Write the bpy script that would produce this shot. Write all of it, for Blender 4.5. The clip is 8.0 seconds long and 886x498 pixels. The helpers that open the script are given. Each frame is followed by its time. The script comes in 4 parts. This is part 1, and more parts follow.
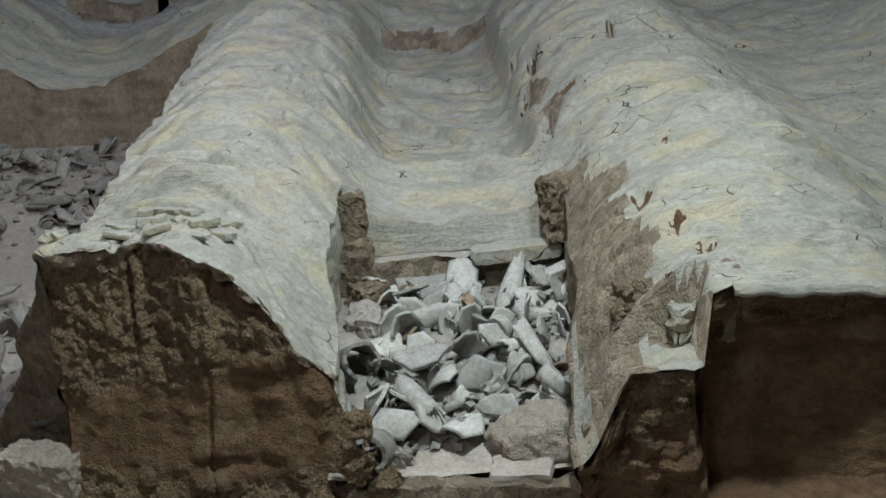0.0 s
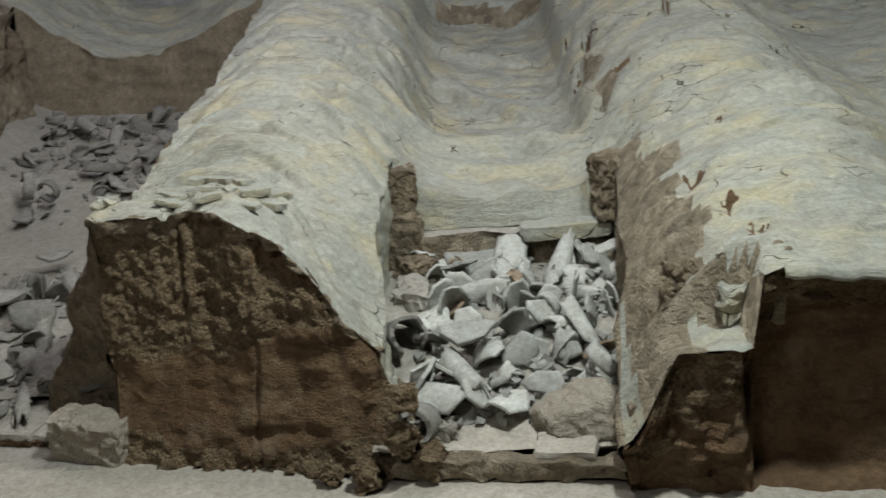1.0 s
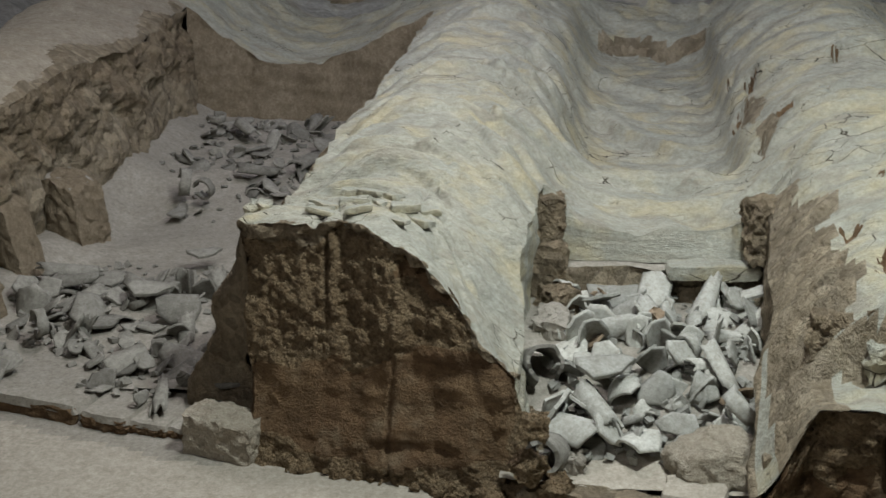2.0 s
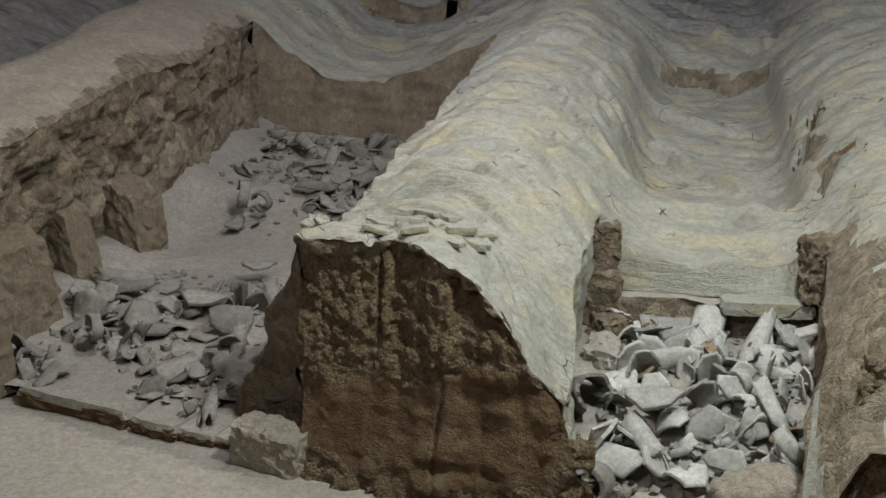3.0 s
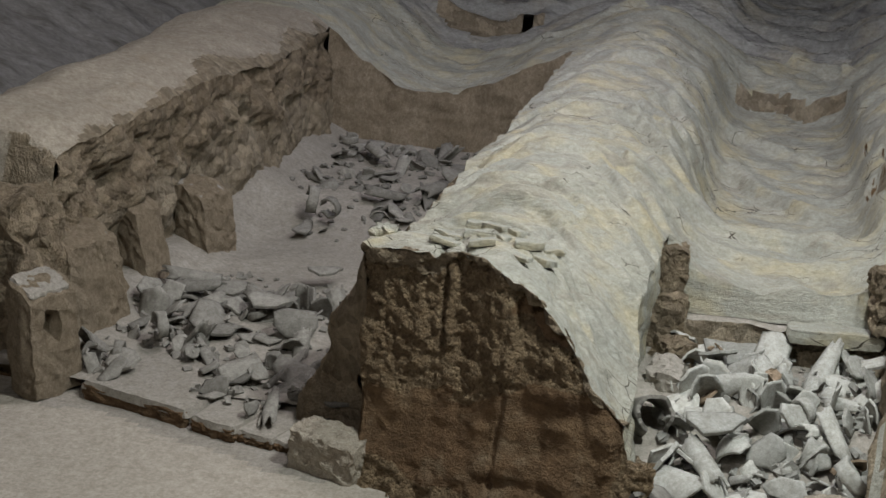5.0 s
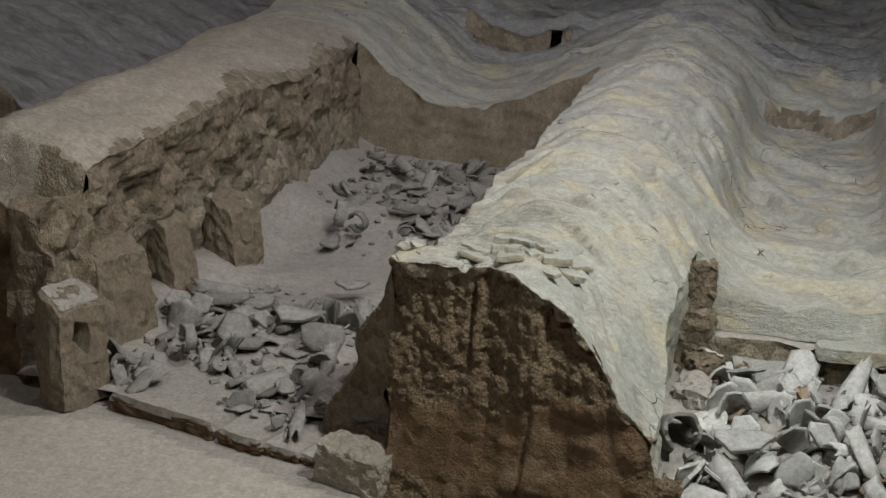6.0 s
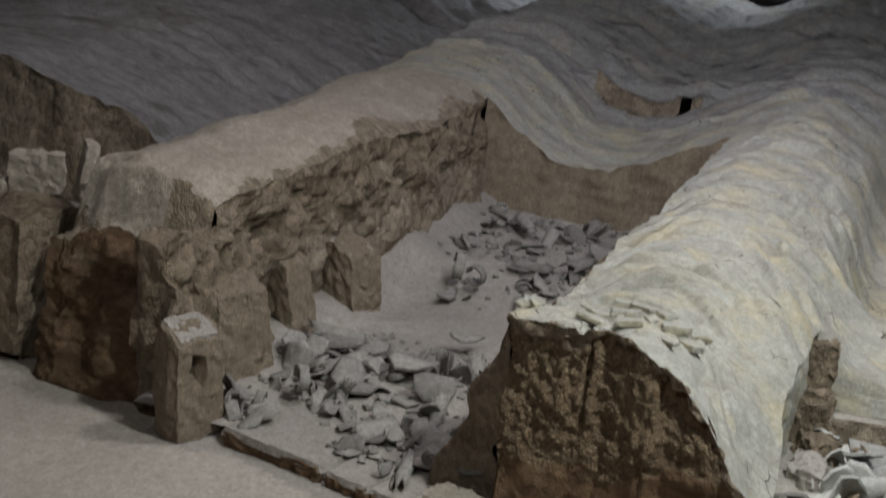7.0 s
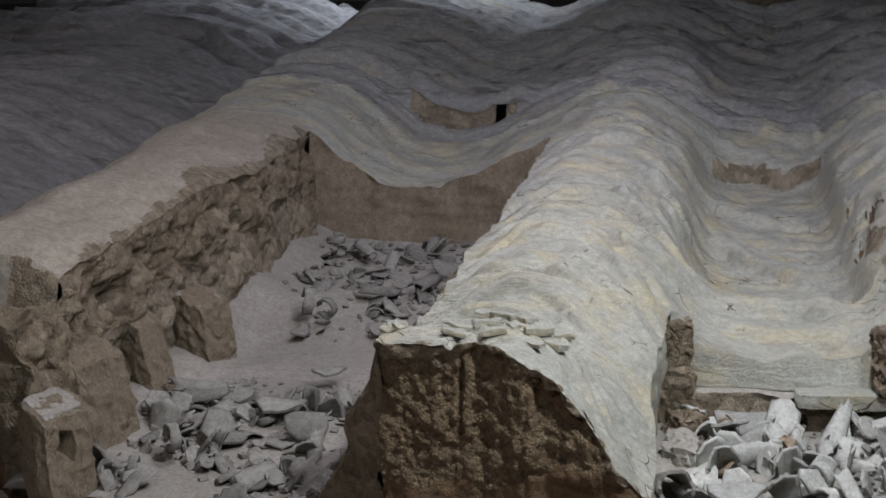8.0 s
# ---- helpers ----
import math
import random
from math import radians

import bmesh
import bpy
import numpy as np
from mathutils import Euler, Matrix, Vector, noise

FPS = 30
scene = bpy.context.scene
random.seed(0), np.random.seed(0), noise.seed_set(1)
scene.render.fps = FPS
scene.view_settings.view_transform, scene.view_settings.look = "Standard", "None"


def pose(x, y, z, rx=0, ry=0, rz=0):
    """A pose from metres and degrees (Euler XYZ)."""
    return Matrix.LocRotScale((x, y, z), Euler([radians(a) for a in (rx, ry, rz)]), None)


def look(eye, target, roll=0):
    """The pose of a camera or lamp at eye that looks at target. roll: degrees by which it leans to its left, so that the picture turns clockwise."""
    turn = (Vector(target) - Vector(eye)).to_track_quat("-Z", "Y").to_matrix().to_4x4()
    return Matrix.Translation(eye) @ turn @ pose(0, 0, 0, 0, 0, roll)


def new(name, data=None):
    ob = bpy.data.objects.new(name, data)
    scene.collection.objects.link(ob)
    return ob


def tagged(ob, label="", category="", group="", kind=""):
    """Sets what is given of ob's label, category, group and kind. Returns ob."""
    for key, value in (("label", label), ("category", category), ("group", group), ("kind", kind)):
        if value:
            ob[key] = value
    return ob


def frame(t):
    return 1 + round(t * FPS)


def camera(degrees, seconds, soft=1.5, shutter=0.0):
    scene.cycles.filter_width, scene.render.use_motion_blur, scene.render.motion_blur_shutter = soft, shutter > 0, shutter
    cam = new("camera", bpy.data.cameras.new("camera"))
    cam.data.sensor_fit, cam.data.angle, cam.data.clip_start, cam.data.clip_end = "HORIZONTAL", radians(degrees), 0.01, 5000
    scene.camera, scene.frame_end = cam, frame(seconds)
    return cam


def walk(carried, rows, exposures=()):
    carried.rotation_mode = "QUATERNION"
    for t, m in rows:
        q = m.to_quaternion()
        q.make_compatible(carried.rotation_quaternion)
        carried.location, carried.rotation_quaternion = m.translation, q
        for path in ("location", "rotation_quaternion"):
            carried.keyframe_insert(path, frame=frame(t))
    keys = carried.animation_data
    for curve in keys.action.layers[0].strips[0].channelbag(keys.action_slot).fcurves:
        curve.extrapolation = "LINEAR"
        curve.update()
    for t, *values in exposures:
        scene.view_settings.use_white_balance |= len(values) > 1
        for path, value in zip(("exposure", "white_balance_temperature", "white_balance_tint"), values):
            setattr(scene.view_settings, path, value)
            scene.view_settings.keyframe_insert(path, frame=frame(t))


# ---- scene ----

# ---- camera: held by hand at the rail of the visitors' walkway ----
cam = camera(34.2, 8.0, soft=1.5, shutter=0.4)
ROWS = [
    (0, 0.105, 0.012, 4.484, 70.57, 4.69, -1.95),
    (0.5, 0.101, 0.019, 4.476, 69.81, 4.53, -1.74),
    (1, 0.104, 0.027, 4.468, 69.8, 4.11, 0.34),
    (1.5, 0.074, 0.041, 4.473, 70.39, 2.36, 4.54),
    (2, 0.073, 0.046, 4.478, 71.03, 1.21, 7.3),
    (3.5, 0.054, 0.021, 4.498, 72.13, -1.31, 11.02),
    (4, 0.055, 0.025, 4.499, 72.21, -1.86, 11.8),
    (4.5, 0.046, 0.027, 4.498, 72.16, -2.17, 12.54),
    (6, 0.027, 0.02, 4.501, 72.82, -2.42, 14.44),
    (6.5, 0, 0, 4.5, 73.16, -2.41, 14.86),
    (6.9, -0.018, -0.012, 4.506, 73.84, -4.78, 19.45),
    (7, -0.023, -0.014, 4.508, 74.66, -5, 19.86),
    (7.2, -0.045, -0.039, 4.516, 75.55, -5.16, 18.65),
    (7.5, -0.077, -0.075, 4.528, 76.14, -3.21, 15.06),
    (8, -0.189, -0.154, 4.542, 75.94, 1.31, 11.03),
]
walk(cam, [(r[0], pose(*r[1:])) for r in ROWS], exposures=[(0, 0.0, 5950, 7), (1, 0.0, 6300, 6), (4.5, 0.0, 6450, 10), (6.5, 0.0, 6400, 11), (8, 0.0, 6050, 16)])

# ---- light: unseen lamps high under the hall's roof, some added only as fill ----
world = bpy.data.worlds.new("hall_air")
scene.world = world
world.use_nodes = True
world.node_tree.nodes["Background"].inputs[0].default_value = (0.55, 0.65, 1.0, 1)
world.node_tree.nodes["Background"].inputs[1].default_value = 0.02


def lamp(name, eye, target, size, watts, colour):
    data = bpy.data.lights.new(name, "AREA")
    data.shape, data.size, data.energy, data.color = "DISK", size, watts, colour
    ob = new(name, data)
    ob.matrix_world = look(eye, target)
    return ob


lamp("unseen_lamp", (1.3, 6.7, 7.3), (-0.3, 10.0, 0.5), 0.6, 515, (0.95, 1.0, 1.0))
lamp("unseen_lamp", (-1.2, 10.5, 7.6), (-5.0, 11.0, 0.5), 1.2, 225, (1.0, 0.94, 1.0))
lamp("unseen_lamp", (-1.6, 14.2, 6.8), (-1.6, 18.5, 1.0), 1.0, 100, (0.86, 0.84, 1.06))
# added front fill to lift the dark dug faces
lamp("unseen_lamp", (-3.2, 1.4, 7.4), (-2.0, 8.0, 0.5), 1.0, 158, (1.0, 0.95, 0.94))
# two added fills brighten the roof on the far right and far left
lamp("unseen_lamp", (6.5, 13.0, 8.4), (5.5, 14.5, 0.5), 1.2, 220, (0.86, 0.9, 1.0))
lamp("unseen_lamp", (-11.0, 17.5, 8.6), (-10.5, 20.0, 0.5), 1.2, 80, (1.0, 0.94, 0.96))
lamp("unseen_lamp", (-7.5, 32.5, 6.0), (-8.5, 33.0, 0.0), 2.0, 420, (0.80, 0.88, 1.0))

# ---- noise ----


def hashed(i, j, k, seed=0):
    n = (i * 374761393 + j * 668265263 + k * 2147483647 + seed * 1274126177) & 0xFFFFFFFF
    n = ((n ^ (n >> 13)) * 1274126177) & 0xFFFFFFFF
    return ((n ^ (n >> 16)) & 0xFFFF) / 65535.0


def vnoise(x, y, z, seed=0):
    x, y, z = np.broadcast_arrays(np.asarray(x, float), np.asarray(y, float), np.asarray(z, float))
    i, j, k = (np.floor(a).astype(np.int64) for a in (x, y, z))
    u, v, w = x - i, y - j, z - k
    u, v, w = (a * a * (3 - 2 * a) for a in (u, v, w))
    total = 0
    for a in (0, 1):
        for b in (0, 1):
            for c in (0, 1):
                total = total + hashed(i + a, j + b, k + c, seed) * (u if a else 1 - u) * (v if b else 1 - v) * (w if c else 1 - w)
    return total * 2 - 1


def fbm(x, y, z, octaves=4, seed=0):
    total, amp = 0, 1.0
    for o in range(octaves):
        f = 2.03 ** o
        total = total + amp * vnoise(x * f, y * f, z * f, seed + o)
        amp *= 0.5
    return total


def ramp(a, lo, hi):
    t = np.clip((a - lo) / (hi - lo), 0, 1)
    return t * t * (3 - 2 * t)


# ---- materials ----


def earth(name, colours, big=0.8, small=9.0, stretch=(1, 1, 1), bump=0.5, relief=0.02, rough=0.95, spots=None, vary=0.0, cracks=0.0, streak=None, clods=0.0, layers=(1.3, 6.5, 5.0), ridges=0.0, mottled=0.5, crack_scale=(1, 1, 1)):
    """Dry earth: two scales of colour, grain, fine relief; spots: a second colour in patches; cracks: thin dark lines."""
    m = bpy.data.materials.new(name)
    m.use_nodes = True
    t = m.node_tree
    bsdf = t.nodes["Principled BSDF"]
    bsdf.inputs["Roughness"].default_value = rough
    bsdf.inputs["Specular IOR Level"].default_value = 0.15
    co = t.nodes.new("ShaderNodeTexCoord")
    mp = t.nodes.new("ShaderNodeMapping")
    mp.inputs["Scale"].default_value = stretch
    t.links.new(co.outputs["Object"], mp.inputs["Vector"])
    if vary:
        info = t.nodes.new("ShaderNodeObjectInfo")
        add = t.nodes.new("ShaderNodeVectorMath")
        add.operation = "MULTIPLY_ADD"
        add.inputs[1].default_value = (40, 40, 40)
        comb = t.nodes.new("ShaderNodeCombineXYZ")
        for n in range(3):
            t.links.new(info.outputs["Random"], comb.inputs[n])
        t.links.new(comb.outputs[0], add.inputs[0])
        t.links.new(mp.outputs[0], add.inputs[2])
        vector = add.outputs[0]
    else:
        vector = mp.outputs[0]

    def noise_node(scale, detail, roughness=0.6):
        n = t.nodes.new("ShaderNodeTexNoise")
        n.inputs["Scale"].default_value, n.inputs["Detail"].default_value = scale, detail
        n.inputs["Roughness"].default_value = roughness
        t.links.new(vector, n.inputs["Vector"])
        return n.outputs["Fac"]

    def mix(fac, a, b, kind="MIX"):
        n = t.nodes.new("ShaderNodeMix")
        n.data_type, n.blend_type = "RGBA", kind
        for socket, v in ((n.inputs[0], fac), (n.inputs[6], a), (n.inputs[7], b)):
            if hasattr(v, "links"):
                t.links.new(v, socket)
            else:
                socket.default_value = v
        return n.outputs[2]

    def band(fac, lo, hi):
        n = t.nodes.new("ShaderNodeMapRange")
        n.inputs["From Min"].default_value, n.inputs["From Max"].default_value = lo, hi
        t.links.new(fac, n.inputs["Value"])
        return n.outputs["Result"]

    c = [(*k, 1) for k in colours]
    base = mix(band(noise_node(big, 5), 0.35, 0.65), c[0], c[1])
    base = mix(band(noise_node(small, 6, 0.7), 0.38, 0.72), base, c[2])
    if spots:
        base = mix(band(noise_node(spots[1], 4), spots[2], spots[2] + 0.2), base, (*spots[0], 1))
    if streak:
        lines = t.nodes.new("ShaderNodeMapping")
        lines.inputs["Scale"].default_value = layers
        t.links.new(co.outputs["Object"], lines.inputs["Vector"])
        n = t.nodes.new("ShaderNodeTexNoise")
        n.inputs["Scale"].default_value, n.inputs["Detail"].default_value, n.inputs["Distortion"].default_value = 1.0, 6, 0.6
        t.links.new(lines.outputs[0], n.inputs["Vector"])
        base = mix(band(n.outputs["Fac"], 0.56, 0.68), base, (*streak, 1))
    mottle = noise_node(small * 3, 5, 0.75)
    base = mix(mottled, base, mix(band(mottle, 0.35, 0.62), (0.5, 0.48, 0.44, 1), (1.08, 1.08, 1.08, 1)), "MULTIPLY")
    grain = noise_node(small * 9, 3, 0.7)
    base = mix(0.7 * mottled, base, mix(band(grain, 0.3, 0.7), (0.35, 0.35, 0.35, 1), (1, 1, 1, 1)), "MULTIPLY")
    if cracks:
        warp = t.nodes.new("ShaderNodeTexNoise")
        warp.inputs["Scale"].default_value = 3.0
        t.links.new(vector, warp.inputs["Vector"])
        vor = t.nodes.new("ShaderNodeTexVoronoi")
        vor.feature = "DISTANCE_TO_EDGE"
        vor.inputs["Scale"].default_value = cracks
        flat = t.nodes.new("ShaderNodeMapping")
        flat.inputs["Scale"].default_value = crack_scale
        t.links.new(mix(0.18, vector, warp.outputs["Color"]), flat.inputs["Vector"])
        t.links.new(flat.outputs[0], vor.inputs["Vector"])
        gate = band(noise_node(1.3, 4), 0.53, 0.58)
        line = t.nodes.new("ShaderNodeMath")
        line.operation = "LESS_THAN"
        line.inputs[1].default_value = 0.008
        t.links.new(vor.outputs["Distance"], line.inputs[0])
        both = t.nodes.new("ShaderNodeMath")
        both.operation = "MULTIPLY"
        t.links.new(line.outputs[0], both.inputs[0])
        t.links.new(gate, both.inputs[1])
        base = mix(both.outputs[0], base, (0.06, 0.05, 0.035, 1))
    if clods:
        lump = t.nodes.new("ShaderNodeTexVoronoi")
        lump.inputs["Scale"].default_value, lump.inputs["Randomness"].default_value = clods, 1.0
        t.links.new(vector, lump.inputs["Vector"])
        tone = t.nodes.new("ShaderNodeSeparateColor")
        t.links.new(lump.outputs["Color"], tone.inputs[0])
        base = mix(0.55, base, mix(tone.outputs[0], (0.45, 0.43, 0.40, 1), (1.25, 1.22, 1.15, 1)), "MULTIPLY")
    if vary:
        hsv = t.nodes.new("ShaderNodeHueSaturation")
        t.links.new(base, hsv.inputs["Color"])
        mr = t.nodes.new("ShaderNodeMapRange")
        mr.inputs["To Min"].default_value, mr.inputs["To Max"].default_value = 1 - vary, 1 + vary
        t.links.new(info.outputs["Random"], mr.inputs["Value"])
        t.links.new(mr.outputs["Result"], hsv.inputs["Value"])
        base = hsv.outputs[0]
    t.links.new(base, bsdf.inputs["Base Color"])
    b1 = t.nodes.new("ShaderNodeBump")
    b1.inputs["Strength"].default_value, b1.inputs["Distance"].default_value = bump, relief
    h = t.nodes.new("ShaderNodeMath")
    h.operation = "ADD"
    t.links.new(noise_node(small * 1.7, 6, 0.65), h.inputs[0])
    t.links.new(grain, h.inputs[1])
    height = h.outputs[0]
    if clods:
        h2 = t.nodes.new("ShaderNodeMath")
        h2.operation = "SUBTRACT"
        t.links.new(height, h2.inputs[0])
        t.links.new(lump.outputs["Distance"], h2.inputs[1])
        height = h2.outputs[0]
    if ridges:
        along = t.nodes.new("ShaderNodeMapping")
        along.inputs["Scale"].default_value = layers
        t.links.new(co.outputs["Object"], along.inputs["Vector"])
        n = t.nodes.new("ShaderNodeTexNoise")
        n.inputs["Scale"].default_value, n.inputs["Detail"].default_value, n.inputs["Roughness"].default_value, n.inputs["Distortion"].default_value = 2.2, 7, 0.68, 0.5
        t.links.new(along.outputs[0], n.inputs["Vector"])
        h3 = t.nodes.new("ShaderNodeMath")
        h3.operation, h3.inputs[1].default_value = "MULTIPLY_ADD", ridges
        t.links.new(n.outputs["Fac"], h3.inputs[0])
        t.links.new(height, h3.inputs[2])
        height = h3.outputs[0]
    if cracks:
        h4 = t.nodes.new("ShaderNodeMath")
        h4.operation = "SUBTRACT"
        t.links.new(height, h4.inputs[0])
        t.links.new(both.outputs[0], h4.inputs[1])
        height = h4.outputs[0]
    t.links.new(height, b1.inputs["Height"])
    t.links.new(b1.outputs[0], bsdf.inputs["Normal"])
    return m


CRUST = earth("pale_crust", [(0.47, 0.475, 0.41), (0.57, 0.555, 0.455), (0.39, 0.38, 0.315)], 2.6, 9.0, (0.7, 1.1, 1.0), 0.9, 0.024,
              spots=((0.58, 0.52, 0.35), 2.4, 0.49), streak=(0.42, 0.395, 0.32), ridges=2.0, mottled=0.44, cracks=3.6, crack_scale=(0.8, 1.7, 1.4), layers=(1.1, 6.5, 5.0))
# far left roof: its lack of light is put into this darker crust colour
FAR_CRUST = earth("crust_painted_dim", [(0.30, 0.29, 0.275), (0.36, 0.35, 0.33), (0.23, 0.22, 0.20)], 0.6, 4.0, (0.5, 1.3, 1.0), 0.8, 0.04, streak=(0.18, 0.17, 0.15), layers=(0.4, 2.2, 4.0))
BACK_CRUST = earth("grey_layered_crust", [(0.40, 0.40, 0.37), (0.50, 0.49, 0.44), (0.33, 0.32, 0.30)], 0.8, 5.0, (0.6, 1.2, 1.0), 0.9, 0.04,
                   spots=((0.46, 0.42, 0.33), 1.6, 0.5), streak=(0.20, 0.19, 0.185), layers=(0.4, 2.6, 4.5), ridges=1.5)
BANK_TOP = earth("tan_crust", [(0.50, 0.445, 0.355), (0.58, 0.52, 0.415), (0.40, 0.345, 0.265)], 0.9, 9.0, (0.9, 0.9, 0.9), 0.9, 0.035, spots=((0.44, 0.375, 0.28), 3.1, 0.56))
SOIL = earth("brown_soil", [(0.185, 0.115, 0.064), (0.25, 0.165, 0.092), (0.105, 0.068, 0.038)], 1.9, 6.0, (1.0, 1.0, 1.15), 0.9, 0.04,
             spots=((0.30, 0.235, 0.155), 2.7, 0.56), streak=(0.12, 0.075, 0.042), layers=(0.8, 0.8, 5.0))
ROUGH_SOIL = earth("crumbly_brown_soil", [(0.37, 0.275, 0.17), (0.46, 0.355, 0.225), (0.24, 0.165, 0.095)], 1.5, 14.0, (1, 1, 1), 1.0, 0.05, clods=40.0)
TAN_SOIL = earth("tan_soil", [(0.37, 0.31, 0.225), (0.45, 0.39, 0.295), (0.27, 0.22, 0.15)], 1.2, 6.0, (0.9, 0.9, 0.7), 1.0, 0.05, clods=11.0)
FINE_TAN = earth("fine_tan_soil", [(0.315, 0.255, 0.175), (0.385, 0.32, 0.23), (0.235, 0.185, 0.125)], 1.6, 13.0, (0.9, 0.9, 0.7), 0.9, 0.03, spots=((0.26, 0.205, 0.135), 5.0, 0.58), mottled=0.6)
CRUMB = earth("crumbling_soil", [(0.37, 0.30, 0.21), (0.45, 0.375, 0.27), (0.25, 0.195, 0.13)], 1.4, 7.0, (0.9, 0.9, 0.8), 1.0, 0.06, clods=13.0)
SAND = earth("pale_sand", [(0.43, 0.39, 0.325), (0.49, 0.445, 0.37), (0.355, 0.32, 0.26)], 0.6, 10.0, (1, 1, 1), 0.35, 0.012)
DUST = earth("grey_dust", [(0.345, 0.32, 0.275), (0.41, 0.38, 0.325), (0.28, 0.255, 0.21)], 1.1, 10.0, (1, 1, 1), 0.5, 0.02)
CLAY = earth("grey_fired_clay", [(0.44, 0.44, 0.40), (0.52, 0.52, 0.47), (0.33, 0.32, 0.275)], 2.5, 14.0, (1, 1, 1), 0.4, 0.01, vary=0.3)
# darker copy of CLAY: the trench's weaker light is put into the colour
CLAY_DIM = earth("fired_clay_painted_dim", [(0.25, 0.24, 0.21), (0.32, 0.305, 0.265), (0.17, 0.16, 0.135)], 2.5, 14.0, (1, 1, 1), 0.4, 0.01, vary=0.25)
CLAY_RED = earth("reddish_fired_clay", [(0.27, 0.205, 0.14), (0.33, 0.255, 0.18), (0.2, 0.15, 0.10)], 2.5, 14.0, (1, 1, 1), 0.4, 0.01, vary=0.2)
PLASTER = earth("hall_paint", [(0.30, 0.27, 0.27), (0.34, 0.31, 0.31), (0.26, 0.24, 0.24)], 0.3, 3.0, (1, 1, 1), 0.1, 0.01)

# ---- small solid helpers ----
def part(name, bm, material, parent=None, label=""):
    me = bpy.data.meshes.new(name)
    bm.to_mesh(me)
    bm.free()
    me.materials.append(material)
    ob = new(name, me)
    ob.parent = parent
    if label:
        ob["label"] = label
    return ob


def rock(size, seed, cuts=3, rough=0.12, lump=1.5):
    """A worn block with broken edges."""
    bm = bmesh.new()
    bmesh.ops.create_cube(bm, size=1.0)
    bmesh.ops.subdivide_edges(bm, edges=bm.edges[:], cuts=cuts * 2, use_grid_fill=True)
    s = Vector(size)
    for v in bm.verts:
        c = v.co.copy()
        r = max(abs(c.x), abs(c.y), abs(c.z))
        round_off = 1 - 0.10 * ((abs(c.x) * abs(c.y) + abs(c.y) * abs(c.z) + abs(c.x) * abs(c.z)) / 0.75)
        v.co = Vector((c.x * s.x, c.y * s.y, c.z * s.z)) * round_off
        p = v.co * (lump / max(s)) * 2 + Vector((seed * 7.1, seed * 3.3, seed))
        v.co += Vector((noise.noise(p), noise.noise(p + Vector((9, 3, 1))), noise.noise(p + Vector((2, 8, 5))))) * rough * min(s) * 2
    for f in bm.faces:
        f.smooth = False
    return bm


# ---- the mat-covered surface: wall tops and the sagging collapsed roof between them ----


def smooth_interp(x, keys, r=0.16):
    kx, kz = [k[0] for k in keys], [k[1] for k in keys]
    return sum(w * np.interp(x + o * r, kx, kz) for o, w in ((-1, 0.2), (-0.5, 0.2), (0, 0.2), (0.5, 0.2), (1, 0.2)))


NEAR = [(-13, 1.0), (-7.3, 1.2), (-6.9, 1.72), (-6.5, 1.86), (-5.9, 1.80), (-5.5, 1.62), (-5.25, 1.42), (-2.3, 1.96), (-1.75, 1.97), (-1.35, 1.98), (-1.1, 1.90), (-0.9, 1.66), (-0.78, 1.42),
        (-0.6, 1.14), (-0.4, 1.0), (0.4, 0.6), (0.85, 0.50), (1.0, 0.72), (1.15, 0.97), (1.32, 1.24), (1.5, 1.40), (1.75, 1.46), (2.7, 1.37), (3.2, 1.1), (4, 0.9), (6, 1.2), (12, 1.2)]
MID = [(-16, 1.5), (-11, 1.7), (-9.6, 1.25), (-8.4, 0.75), (-7.4, 0.8), (-7.05, 1.25), (-6.88, 1.82), (-6.3, 1.95), (-5.6, 1.86), (-5.25, 1.68), (-4.95, 1.4), (-4.5, 1.05), (-3.95, 0.92),
       (-3.4, 1.06), (-2.85, 1.37), (-2.3, 1.60), (-1.75, 1.80), (-1.2, 1.76), (-0.75, 1.56), (-0.56, 1.38), (-0.36, 1.10), (0.0, 1.03), (0.5, 1.0), (0.9, 1.03), (1.08, 1.2),
       (1.25, 1.42), (1.6, 1.66), (2.2, 1.82), (2.7, 1.68), (3.1, 1.3), (3.8, 1.0), (5, 1.05), (6, 1.6), (7, 1.8), (12, 1.5)]
FAR = [(-16, 2.1), (-11, 2.2), (-9.6, 1.95), (-8.6, 1.5), (-7.8, 1.75), (-7.1, 2.3), (-6.2, 2.3), (-5.2, 2.0), (-4.3, 1.7), (-3.4, 1.8), (-2.6, 2.2), (-1.9, 2.4),
       (-1.2, 2.3), (-0.4, 1.9), (0.6, 1.6), (1.4, 1.8), (2.2, 2.2), (3, 2.1), (4, 1.7), (6, 2.0), (10, 2.2)]


def layer_steps(s, seed):
    """Edges of sagging layers: each rises abruptly and falls off gently."""
    cell = np.floor(s)
    f = s - cell
    size = 0.35 + hashed(cell.astype(np.int64), cell.astype(np.int64) * 0 + 7, cell.astype(np.int64) * 0 + 3, seed)
    return size * np.where(f < 0.16, ramp(f, 0, 0.16), 1 - (f - 0.16) / 0.84) - 0.35


